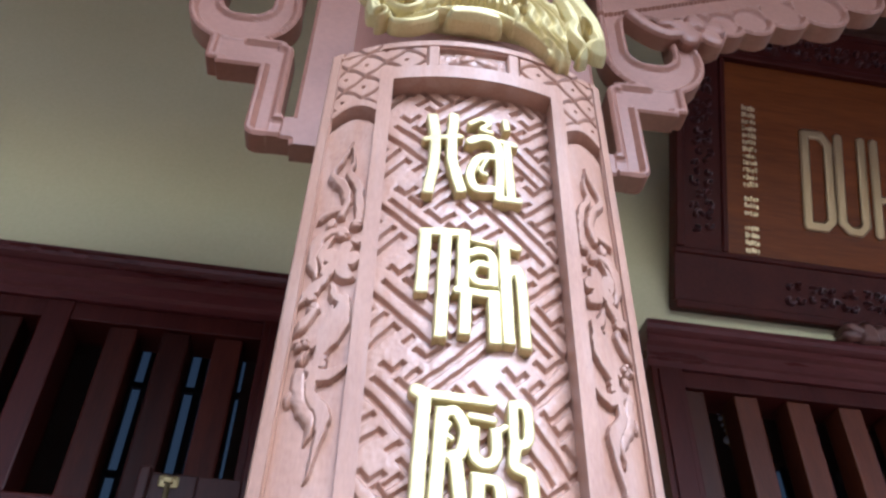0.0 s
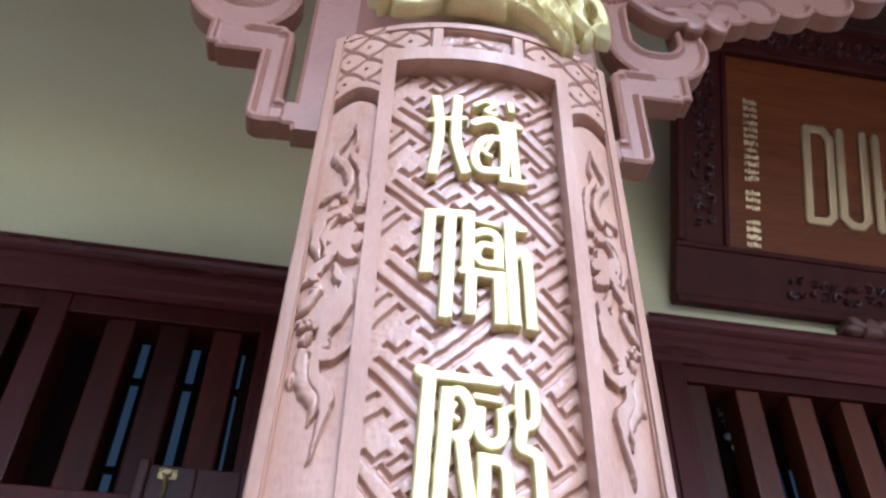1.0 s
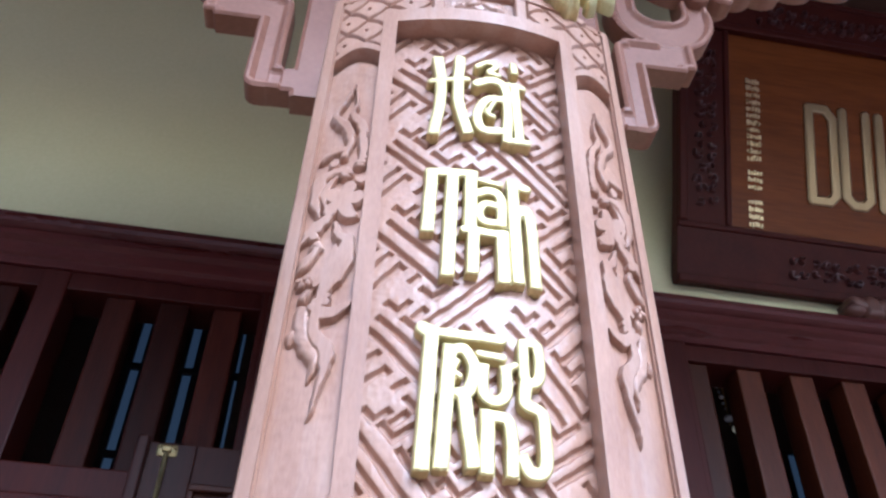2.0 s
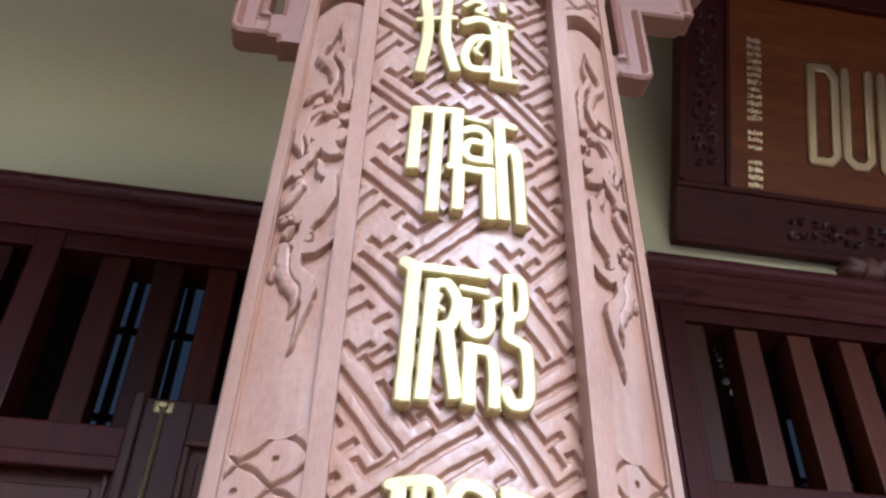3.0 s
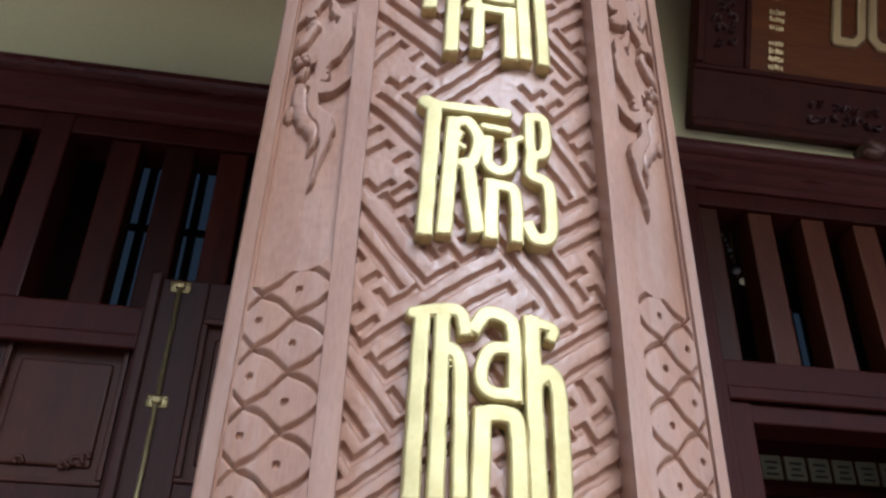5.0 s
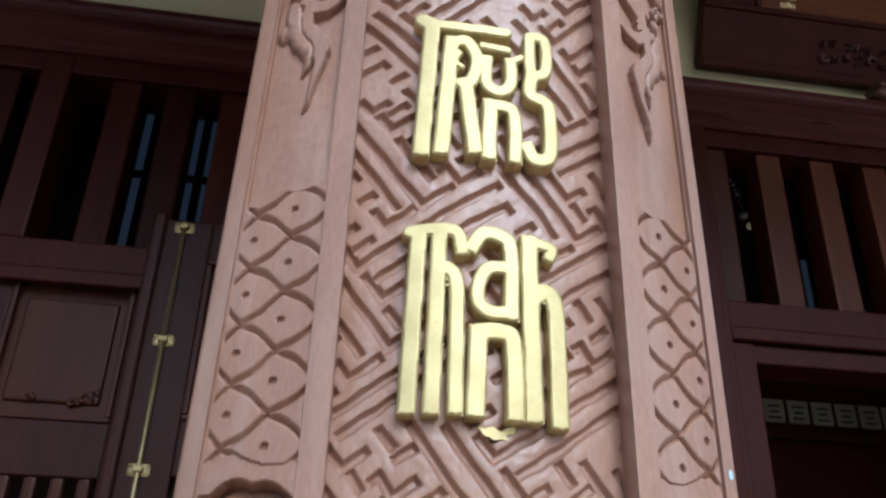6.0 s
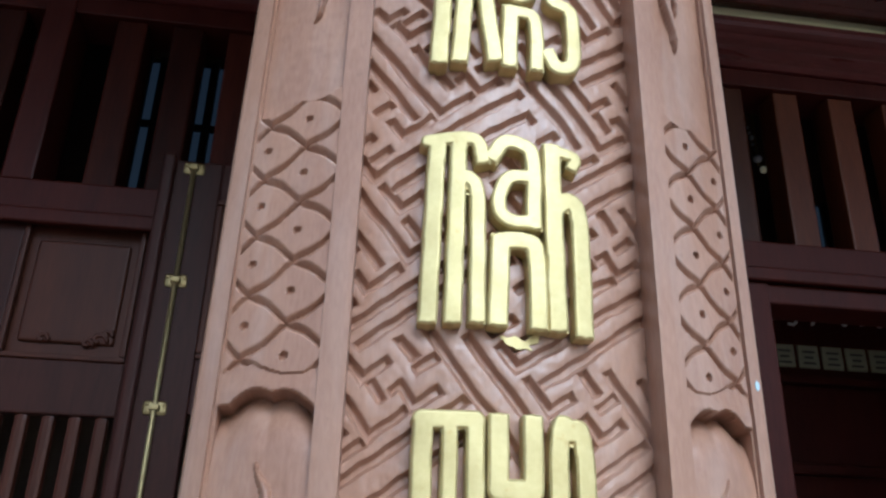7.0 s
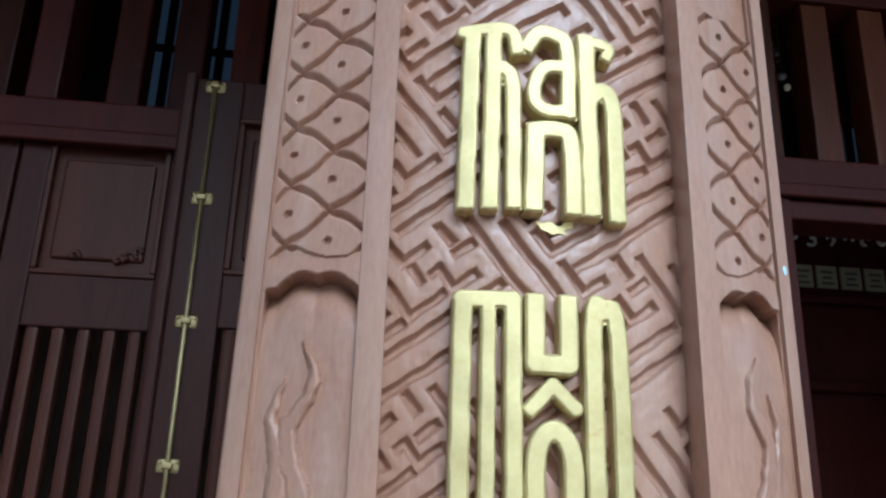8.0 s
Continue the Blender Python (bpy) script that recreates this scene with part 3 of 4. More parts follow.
# ---- gold lettering: strokes in a unit box, x to the right and y up ----
W1 = 0.060
WORDS = [
    ("hai", (-0.090, 0.087, 2.634, 2.852), [
        [([(.07, .94), (.105, .66), (.10, .38), (.05, .05)], .058), ([(.30, .95), (.285, .66), (.295, .38), (.38, .08)], .058), ([(.0, .66), (.38, .70)], .036)],
        [([(.48, .88), (.60, .96), (.69, .91), (.61, .83), (.71, .80)], .034), ([(.48, .66), (.63, .72), (.77, .66), (.80, .38), (.78, .02)], .052), ([(.76, .50), (.58, .46), (.48, .27), (.54, .10), (.75, .11)], .050), ([(.66, .45), (.59, .31), (.65, .27)], .026)],
        [([(.88, .97), (.89, .89)], .042), ([(.82, .70), (.97, .69)], .040), ([(.88, .69), (.91, .06)], .052), ([(.85, .02), (.99, .03)], .042)]]),
    ("manh", (-0.090, 0.087, 2.352, 2.572), [
        [([(.05, .95), (.03, .42)], W1), ([(.03, .96), (.42, .96)], .05), ([(.245, .93), (.215, .03)], W1), ([(.42, .95), (.41, .46)], W1)],
        [([(.50, .90), (.69, .88)], .032), ([(.48, .77), (.58, .80), (.69, .75), (.70, .50)], .048), ([(.69, .66), (.55, .67), (.49, .58), (.54, .50), (.70, .50)], .042)],
        [([(.36, .41), (.70, .39)], .045), ([(.44, .39), (.43, .06)], .055), ([(.70, .39), (.705, .01)], .06)],
        [([(.81, .90), (.83, .02)], .058), ([(.81, .90), (.95, .88)], .045), ([(.83, .60), (.91, .66), (.97, .55), (.985, .0)], .055)]]),
    ("trung", (-0.090, 0.087, 2.063, 2.284), [
        [([(.03, .96), (.10, .93)], .06), ([(.05, .93), (.66, .90)], .045), ([(.10, .92), (.06, .04)], .06)],
        [([(.25, .80), (.20, .05)], .058), ([(.25, .79), (.36, .81), (.44, .68), (.40, .52), (.33, .50)], .05), ([(.33, .62), (.28, .66), (.31, .72)], .026), ([(.36, .50), (.43, .06)], .055)],
        [([(.48, .79), (.67, .77)], .034), ([(.51, .68), (.51, .52), (.60, .46), (.69, .52), (.69, .68)], .048), ([(.70, .69), (.77, .73)], .03)],
        [([(.54, .36), (.53, .03)], .056), ([(.54, .36), (.68, .35), (.72, .26), (.72, .02)], .05)],
        [([(.84, .90), (.96, .89), (.96, .66), (.86, .62), (.84, .72), (.84, .90)], .046), ([(.85, .60), (.84, .47), (.96, .42), (.985, .28), (.97, .06), (.86, .03), (.81, .10)], .052)]]),
    ("thanh", (-0.092, 0.088, 1.764, 1.987), [
        [([(.02, .95), (.16, .97), (.32, .96), (.36, .86)], .045), ([(.08, .94), (.055, .03)], .054), ([(.215, .93), (.20, .03)], .052), ([(.22, .74), (.29, .74), (.335, .62), (.34, .03)], .048)],
        [([(.43, .88), (.50, .96), (.62, .95), (.68, .87), (.68, .52)], .05), ([(.66, .77), (.53, .76), (.47, .66), (.48, .56), (.57, .52), (.68, .53)], .046)],
        [([(.475, .41), (.46, .03)], .058), ([(.475, .415), (.62, .42), (.69, .36), (.70, .02)], .055)],
        [([(.80, .93), (.815, .02)], .058), ([(.79, .94), (.95, .91), (.94, .86)], .04), ([(.83, .62), (.91, .66), (.97, .55), (.975, .0)], .056)]]),
    ("muon", (-0.092, 0.088, 1.395, 1.694), [
        [([(.04, .972), (.34, .972)], .05), ([(.052, .95), (.047, .02)], .055), ([(.200, .95), (.197, .02)], .043), ([(.338, .95), (.347, .02)], .049)],
        [([(.465, .965), (.462, .755), (.655, .755), (.655, .965)], -.055)],
        [([(.435, .605), (.56, .685), (.685, .61)], -.042)],
        [([(.465, .20), (.465, .46), (.56, .54), (.66, .46), (.66, .20), (.56, .12), (.465, .20)], .054)],
        [([(.80, .02), (.80, .88), (.87, .945), (.945, .86), (.96, .02)], .054)]]),
]


def letter(strokes, cell):
    s0, s1, z0, z1 = cell
    w, h = s1 - s0, z1 - z0
    runs = []
    for pts, half in strokes:
        m = [(s0 + w * (0.03 + 0.94 * x), z0 + h * (0.03 + 0.94 * y)) for x, y in pts]
        runs.append((bend(m, 5) if len(m) > 2 and half > 0 else m, abs(half) * w * 0.99))

    def field(X, Y):
        d = np.full(X.shape, 9.0)
        for m, half in runs:
            d = np.minimum(d, seg_dist(X, Y, m) - half)
            # chisel-cut square ends
            for (px, py), (qx, qy) in ((m[0], m[1]), (m[-1], m[-2])):
                if abs(qx - px) > abs(qy - py) or m[0] == m[-1]:
                    continue
                n = math.hypot(px - qx, py - qy)
                ux, uy = (px - qx) / n, (py - qy) / n
                along, across = (X - px) * ux + (Y - py) * uy, -(X - px) * uy + (Y - py) * ux
                d = np.minimum(d, rect(across, along, -half, half, -half * 1.2, half * 0.92, half * 0.15))
        return d + 0.0003 * np.sin(X * 150 + 2) * np.sin(Y * 110)

    def relief(d, X, Y):
        r = 0.0033
        e = 1 - np.clip(d / r, 0, 1)
        return -0.0215 - r * (1 - np.sqrt(np.clip(1 - e ** 2, 0, 1))) * 0.9 + 0.0006 * np.sin(X * 70 + Y * 40) * np.sin(Y * 55)

    xs, ys = [x for m, _ in runs for x, _ in m], [y for m, _ in runs for _, y in m]
    return plate(field, min(xs) - 0.02, max(xs) + 0.02, min(ys) - 0.02, max(ys) + 0.02, 0.0016, relief, -0.046, on_board)


for word, cell, letters in WORDS:
    for strokes in letters:
        part("gold_letter", letter(strokes, cell), gold, board, "raised gilded letter")

# a smear of gilding under one word, and a small pale sticker on the rim
def smear(X, Y):
    return np.minimum(oval(X, Y, 0.012, 1.757, 0.014, 0.005, -0.3), oval(X, Y, 0.028, 1.760, 0.010, 0.004, 0.5)) + 0.0012 * np.sin(X * 400) * np.sin(Y * 500)


part("gilding_smear", plate(smear, -0.02, 0.05, 1.74, 1.78, 0.0016, lambda d, X, Y: -0.0395 + 0 * X, -0.046, on_board), gold, board, "smear of gold paint on the fret")
sticker_mat = mat("pale blue sticker", (0.45, 0.62, 0.70), (0.62, 0.76, 0.82), rough=0.25)
part("sticker", plate(lambda X, Y: oval(X, Y, 0.283, 1.735, 0.0036, 0.0052), 0.27, 0.30, 1.72, 1.75, 0.0015, lambda d, X, Y: 0.0012 + 0 * X, -0.003, on_board), sticker_mat, board, "small pale blue sticker on the rim")

# ---- gilded mask above the board ----
mask = thing("gilded_mask", pose(BX, BY, 0.018), "gilded carved guardian mask with teeth and flame curls on the column", "carving")


def curl(pts, ws, top, back=-0.004, drop=0.014):
    """One tapered, ribbed curl of the mask."""
    c = [(x, y - drop) for x, y in bend(pts, 7)]
    top = top * 0.52
    half = taper(len(c), *ws)
    wide = max(ws)

    def field(X, Y):
        return seg_dist(X, Y, c, half)

    def relief(d, X, Y):
        rib = 0.06 * np.cos(np.clip(d / wide, 0, 1) * np.pi * 3.2)
        return top * (0.10 + 0.90 * dome(d, wide * 0.9, 1.0)) + 0.02 * wide / 0.02 * rib * np.clip(d / 0.006, 0, 1)

    xs, ys = [x for x, _ in c], [y for _, y in c]
    return plate(field, min(xs) - wide - 0.01, max(xs) + wide + 0.01, min(ys) - wide - 0.01, max(ys) + wide + 0.01, 0.0026, relief, back, on_board)


for pts, ws, top in (
        ([(-.10, 3.36), (0, 3.33), (.10, 3.36)], (.09, .10, .09), .05), ([(-.12, 3.42), (0, 3.42), (.12, 3.42)], (.09, .09, .09), .03)):
    part("mask_ground", curl(pts, ws, top, -0.17, 0.0), gold, mask)
for pts, ws, top in (
        ([(-.15, 3.062), (-.09, 3.085), (-.02, 3.094), (.05, 3.088), (.11, 3.060), (.15, 3.03)], (.006, .013, .006), .070),
        ([(-.045, 3.072), (.0, 3.074), (.038, 3.066)], (.018, .019, .017), .085),
        ([(-.06, 3.125), (-.0, 3.125), (.055, 3.12)], (.018, .018, .018), .082),
        ([(-.075, 3.18), (-.0, 3.185), (.07, 3.178)], (.020, .022, .020), .100)):
    part("jaw", curl(pts, ws, top), gold, mask)
for k in range(7):
    part("tooth", curl([(-.050 + .0165 * k, 3.112), (-.050 + .0165 * k, 3.126), (-.050 + .0165 * k, 3.142)], (.0075, .0085, .0075), .100), gold, mask)
for pts, ws, top in (
        # whorls on one side
        ([(-.175, 3.105), (-.165, 3.070), (-.125, 3.060), (-.085, 3.075), (-.075, 3.11)], (.006, .013, .008), .060),
        ([(-.185, 3.14), (-.150, 3.10), (-.115, 3.105), (-.105, 3.14), (-.13, 3.15)], (.008, .014, .006), .075),
        ([(-.215, 3.16), (-.205, 3.12), (-.180, 3.105)], (.016, .020, .008), .065),
        ([(-.10, 3.20), (-.085, 3.16), (-.10, 3.13)], (.030, .034, .026), .090),
        ([(-.24, 3.22), (-.205, 3.18), (-.15, 3.19)], (.012, .020, .012), .060),
        ([(-.150 + .022 * (1 - .1 * k) * math.cos(.75 * k), 3.135 + .022 * (1 - .1 * k) * math.sin(.75 * k)) for k in range(8)], (.0075, .007, .003), .095),
        ([(-.195 + .020 * (1 - .1 * k) * math.cos(2 - .75 * k), 3.085 + .020 * (1 - .1 * k) * math.sin(2 - .75 * k)) for k in range(8)], (.0075, .007, .003), .085),
        ([(.245 + .020 * (1 - .1 * k) * math.cos(.75 * k), 3.160 + .020 * (1 - .1 * k) * math.sin(.75 * k)) for k in range(8)], (.0075, .007, .003), .100),
        ([(.090 + .018 * (1 - .1 * k) * math.cos(3 - .75 * k), 3.115 + .018 * (1 - .1 * k) * math.sin(3 - .75 * k)) for k in range(8)], (.007, .006, .003), .115),
        # round lobe and top lock on the other
        ([(.215, 3.25), (.262, 3.205), (.292, 3.150), (.266, 3.118)], (.026, .036, .018), .085),
        ([(.24, 3.28), (.29, 3.24), (.315, 3.20)], (.024, .024, .014), .060)):
    part("flame_curl", curl(pts, ws, top), gold, mask)


def mane():
    """A broad ruffled lock that fans out down one side of the mask."""
    c = bend([(.085, 3.23), (.120, 3.14), (.150, 3.08), (.178, 3.015)], 8)
    half = taper(len(c), .050, .062, .022)

    def field(X, Y):
        return seg_dist(X, Y, c, half) + 0.006 * np.sin(X * 190 + Y * 60) * np.cos(Y * 95 - X * 40)

    def relief(d, X, Y):
        across = (X - 0.12) + 0.55 * (Y - 3.12) + 0.010 * np.sin(Y * 75 + X * 30)
        fold = 0.5 + 0.5 * np.cos(across * 260 + 1.5 * np.sin(Y * 48))
        return 0.012 + dome(d, 0.030, 0.024) + 0.012 * fold ** 0.7 * np.clip(d / 0.012, 0, 1)

    return plate(field, 0.02, 0.26, 2.96, 3.29, 0.0026, relief, -0.004, on_board)


part("flame_mane", mane(), gold, mask, "ruffled gilded lock")
for pts, ws, top in (
        ([(.195, 3.22), (.222, 3.16), (.212, 3.115), (.240, 3.085), (.228, 3.056)], (.022, .026, .008), .085),
        ([(.060, 3.20), (.066, 3.14), (.082, 3.095), (.075, 3.070)], (.014, .017, .006), .085)):
    part("flame_curl", curl(pts, ws, top), gold, mask)

# ---- column ----
column = thing("column", pose(BX, 1.40, 0), "round red-brown painted column behind the couplet board", "column", kind="structure")
part("shaft", turned([(0.27, 0.30), (0.275, 1.5), (0.27, 4.6), (0.265, 6.0)], 64), column_mat, column, smooth=True)
part("plinth", turned([(0.36, 0.0), (0.36, 0.12), (0.33, 0.16), (0.37, 0.22), (0.33, 0.28), (0.28, 0.302)], 64), floor_mat, column)


# ---- carved brackets beside the column ----
def bracket_field(X, Y):
    """X outward from the column's centre line, Y up: post, stepped hook, scroll and the lobed arm."""
    d = rect(X, Y, 0.20, 0.368, 2.948, 4.3, 0.03)
    d = np.minimum(d, rect(X, Y, 0.398, 0.472, 2.985, 3.32, 0.030))
    d = np.minimum(d, rect(X, Y, 0.355, 0.44, 2.987, 3.062, 0.008))
    d = np.minimum(d, rect(X, Y, 0.42, 0.580, 3.222, 3.33, 0.006))
    d = np.minimum(d, rect(X, Y, 0.50, 0.607, 3.235, 3.345, 0.012))
    d = np.minimum(d, oval(X, Y, 0.545, 3.462, 0.143, 0.158))
    d = np.minimum(d, rect(X, Y, 0.406, 0.60, 3.46, 3.9, 0.05))
    lobes = [(0.70, 3.62, 0.085), (0.79, 3.665, 0.065), (0.88, 3.70, 0.072), (0.99, 3.765, 0.085), (1.12, 3.815, 0.098), (1.27, 3.92, 0.10), (1.42, 4.01, 0.10)]
    for x, y, r in lobes:
        d = np.minimum(d, np.hypot(X - x, Y - y) - r)
    arm = np.maximum(3.67 + (X - 0.7) * 0.44 - Y, np.maximum(0.44 - X, np.maximum(X - 1.5, Y - 4.3)))
    d = np.minimum(d, arm)
    hole = rect(X, Y, 0.478, 0.605, 3.425, 3.64, 0.055)
    return np.maximum(d, -hole)


def bracket_relief(d, X, Y):
    lip = -0.012 * np.clip((d - 0.013) / 0.010, 0, 1)
    lip = np.where(X < 0.39, -0.006, lip)
    edge = -0.006 * np.clip(1 - d / 0.006, 0, 1) ** 2
    wave = np.where(Y > 3.75 + (X - 0.7) * 0.44, 0.010, 0.0)
    return lip + edge + wave


for sg, nm in ((-1, "west"), (1, "east")):
    br = thing("carved_bracket", pose(BX, 1.30, 0.058), "brown carved wooden bracket with scrolls and stepped hooks on the column", "bracket", "brackets of the column")

    def put(x, y, out, sg=sg):
        return sg * x, -out, y

    me = plate(bracket_field, 0.19, 1.52, 2.97, 4.31, 0.006, bracket_relief, -0.062, put)
    if sg < 0:
        me.flip_normals()
    part("scroll_plate", me, bracket_wood, br)
    # blossom in the scroll

    def flower(X, Y):
        d = np.full(X.shape, 9.0)
        for k in range(5):
            a = 2 * math.pi * k / 5 + 0.4
            d = np.minimum(d, oval(X, Y, 0.685 + 0.048 * math.cos(a), 3.575 + 0.034 * math.sin(a), 0.042, 0.030, a))
        d = np.minimum(d, seg_dist(X, Y, bend([(0.66, 3.565), (0.59, 3.545), (0.54, 3.57), (0.50, 3.615)])) - 0.021)
        d = np.minimum(d, oval(X, Y, 0.60, 3.592, 0.034, 0.018, 0.2))
        return d

    def flower_relief(d, X, Y):
        c = np.hypot(X - 0.685, Y - 3.575)
        return 0.014 + dome(d, 0.018, 0.014) - 0.012 * np.clip(1 - c / 0.016, 0, 1)

    me = plate(flower, 0.46, 0.82, 3.48, 3.67, 0.004, flower_relief, -0.03, put)
    if sg < 0:
        me.flip_normals()
    part("blossom", me, bracket_wood, br, "carved five-petalled blossom")


# ---- door bays in the facade ----
HEAD = [(0.06, 3.70), (-0.02, 3.70), (-0.02, 3.735), (-0.035, 3.745), (-0.035, 3.80), (-0.06, 3.815), (-0.06, 3.845), (-0.045, 3.855),
        (-0.075, 3.875), (-0.085, 3.89), (-0.085, 3.915), (0.06, 3.915)]


def moulding(u0, u1, name, label):
    ob = part(name, sweep_x(HEAD, u0, u1), trim_wood)
    ob.matrix_basis = FACE
    tagged(ob, label, "trim", kind="structure")


HEAD = [(y, z - 0.055) for y, z in HEAD]
moulding(-3.2, -0.20, "trim_head_west", "dark stepped wooden door head moulding")
moulding(1.375, 4.6, "trim_head_east", "dark stepped wooden door head moulding")


def jamb(name, u0, u1, z1=3.644):
    bm = box(u0, u1, -0.03, 0.22, 0, z1, 0.006)
    box(u0 + 0.03, u1 - 0.03, -0.042, -0.028, 0.02, z1 - 0.02, 0.004, bm=bm)
    ob = part(name, bm, door_wood)
    ob.matrix_basis = FACE
    tagged(ob, "dark varnished wooden door jamb", "door jamb", kind="structure")


jamb("door_frame_1", -0.34, -0.20)
jamb("door_frame_2", 1.38, 1.53)
jamb("door_frame_3", -3.2, -3.05)
jamb("door_frame_4", 4.45, 4.6)


def transom(u0, u1, bars, label, wide, wood, mull=()):
    t = thing("transom_grille", FACE, label, "transom")
    part("head_rail", box(u0, u1, -0.005, 0.20, 3.56, 3.644, 0.006), door_wood, t)
    rail = box(u0, u1, -0.012, 0.20, 2.71, 2.825, 0.008)
    part("bottom_rail", rail, door_wood, t)
    part("rail_bead", box(u0, u1, -0.028, 0.0, 2.655, 2.712, 0.012, 3), door_wood, t)
    for u in bars:
        part("bar", box(u - wide / 2, u + wide / 2, 0.02, 0.15, 2.82, 3.565, 0.010, 2), wood, t)
    for u in mull:
        part("mullion", box(u - 0.055, u + 0.055, -0.015, 0.19, 2.82, 3.643, 0.008), door_wood, t)
    return t


transom(-3.05, -0.34, [-0.475, -0.69, -0.905, -1.36, -1.58, -1.80, -2.02, -2.24, -2.46, -2.68, -2.90], "dark wooden transom with upright bars over the folding doors", 0.115, transom_wood, [-1.17])
transom(1.53, 4.45, [1.585 + 0.257 * k for k in range(11)], "dark wooden transom with upright reddish bars over the open doorway", 0.115, slat_wood)


# ---- folding door leaves ----
def door_leaf(u0, u1, w, label, rod=None):
    """A leaf with an upper carved panel, a rail and a slatted lower light; w: how far it stands before the facade."""
    top = 2.905 if rod is not None else 2.83
    d = thing("door_leaf", FACE @ pose(0, w, 0), label, "door", "folding door leaves")
    sw = 0.10 if rod is None else 0.185
    th = 0.05
    part("stile", box(u0, u0 + sw, 0, th, 0.03, top, 0.008, 3), leaf_wood, d)
    part("stile", box(u1 - 0.10, u1, 0, th, 0.03, top, 0.008, 3), leaf_wood, d)
    a, b = u0 + sw, u1 - 0.10
    hi = top - 0.145
    part("rail", box(a, b, 0.002, th, hi, top - 0.001, 0.006), leaf_wood, d)
    part("rail", box(a, b, 0.002, th, 2.01, 2.19, 0.006), leaf_wood, d)
    part("rail", box(a, b, 0.002, th, 1.02, 1.16, 0.006), leaf_wood, d)
    part("rail", box(a, b, 0.002, th, 0.03, 0.2, 0.006), leaf_wood, d)
    for z0, z1 in ((2.19, hi), (0.2, 1.02)):
        bm = box(a, b, 0.026, 0.04, z0, z1, 0)
        box(a + 0.05, b - 0.05, 0.012, 0.03, z0 + 0.06, z1 - 0.07, 0.012, 3, bm=bm)
        part("panel", bm, leaf_panel_wood, d, "raised carved panel")
        part("panel_bead", box(a, b, -0.010, 0.012, z1 - 0.022, z1, 0.007, 3), leaf_panel_wood, d)
        part("panel_bead", box(a, b, -0.006, 0.012, z0, z0 + 0.016, 0.005, 3), leaf_panel_wood, d)
        for s, e in ((a, a + 0.02), (b - 0.02, b)):
            part("panel_bead", box(s, e, -0.008, 0.012, z0 + 0.017, z1 - 0.023, 0.006, 3), leaf_panel_wood, d)
    if b - a > 0.2:
        # curled leaf carving low in the panel
        for cx, cz, r in ((b - 0.10, 2.265, 0.028), (b - 0.135, 2.25, 0.02), (b - 0.075, 2.285, 0.018), (a + 0.13, 2.26, 0.022)):
            def curl(X, Y, cx=cx, cz=cz, r=r):
                pts = [(cx + (r - r * 0.16 * k) * math.cos(0.9 * k), cz + (r - r * 0.16 * k) * math.sin(0.9 * k)) for k in range(6)]
                return seg_dist(X, Y, pts) - 0.008
            part("carved_curl", plate(curl, cx - 0.05, cx + 0.05, cz - 0.05, cz + 0.05, 0.003, lambda dd, X, Y: dome(dd, 0.005, 0.007), -0.006,
                                      lambda x, y, o: (x, 0.010 - o, y)), leaf_panel_wood, d)
    n = max(2, round((b - a) / 0.082))
    for k in range(n):
        c = a + (b - a) * (k + 0.5) / n
        part("slat", box(c - 0.021, c + 0.021, 0.004, 0.046, 1.16, 2.01, 0.014, 2), leaf_panel_wood, d)
    if rod is not None:
        part("edge_bead", box(u0 - 0.018, u0 + 0.024, -0.03, 0.02, 0.03, top + 0.012, 0.014, 3), leaf_wood, d)
        bolt = part("bolt_rod", turned([(0.0085, 0.5), (0.0085, top - 0.015)], 12), brass, d, "long brass surface bolt", smooth=True)
        bolt.location = (rod, -0.012, 0)
        for z in (top - 0.033, 2.45, 2.025, 1.575, 1.15):
            bm = box(rod - 0.036, rod + 0.036, -0.004, 0.006, z - 0.022, z + 0.022, 0.012, 2)
            box(rod - 0.016, rod + 0.016, -0.026, 0.0, z - 0.010, z + 0.010, 0.006, 2, bm=bm)
            for sx in (-0.026, 0.026):
                box(rod + sx - 0.006, rod + sx + 0.006, -0.009, 0.0, z + 0.006, z + 0.018, 0.003, 1, bm=bm)
            part("bolt_keeper", bm, brass, d, "brass bolt keeper")
    return d


door_leaf(-1.21, -0.60, 0.02, "dark brown shut door leaf with raised panel and slatted lower light")
door_leaf(-1.83, -1.22, 0.02, "dark brown shut door leaf with raised panel and slatted lower light")
door_leaf(-2.44, -1.84, 0.02, "dark brown shut door leaf with raised panel and slatted lower light")
door_leaf(-3.05, -2.45, 0.02, "dark brown shut door leaf with raised panel and slatted lower light")
door_leaf(-0.640, -0.20, -0.10, "dark brown folded-back door leaf with a long brass bolt", rod=-0.553)

# the open doorway: a deep inner jamb and a stepped head
inner = part("door_frame_inner", box(1.53, 1.63, 0.0, 0.2, 0, 2.655, 0.006), door_wood)
inner.matrix_basis = FACE
tagged(inner, "dark varnished inner jamb of the open doorway", "door jamb", kind="structure")
lintel = part("door_head_inner", box(1.632, 4.45, 0.01, 0.2, 2.575, 2.654, 0.008), door_wood)
lintel.matrix_basis = FACE
tagged(lintel, "dark wooden head of the open doorway", "door head", kind="structure")

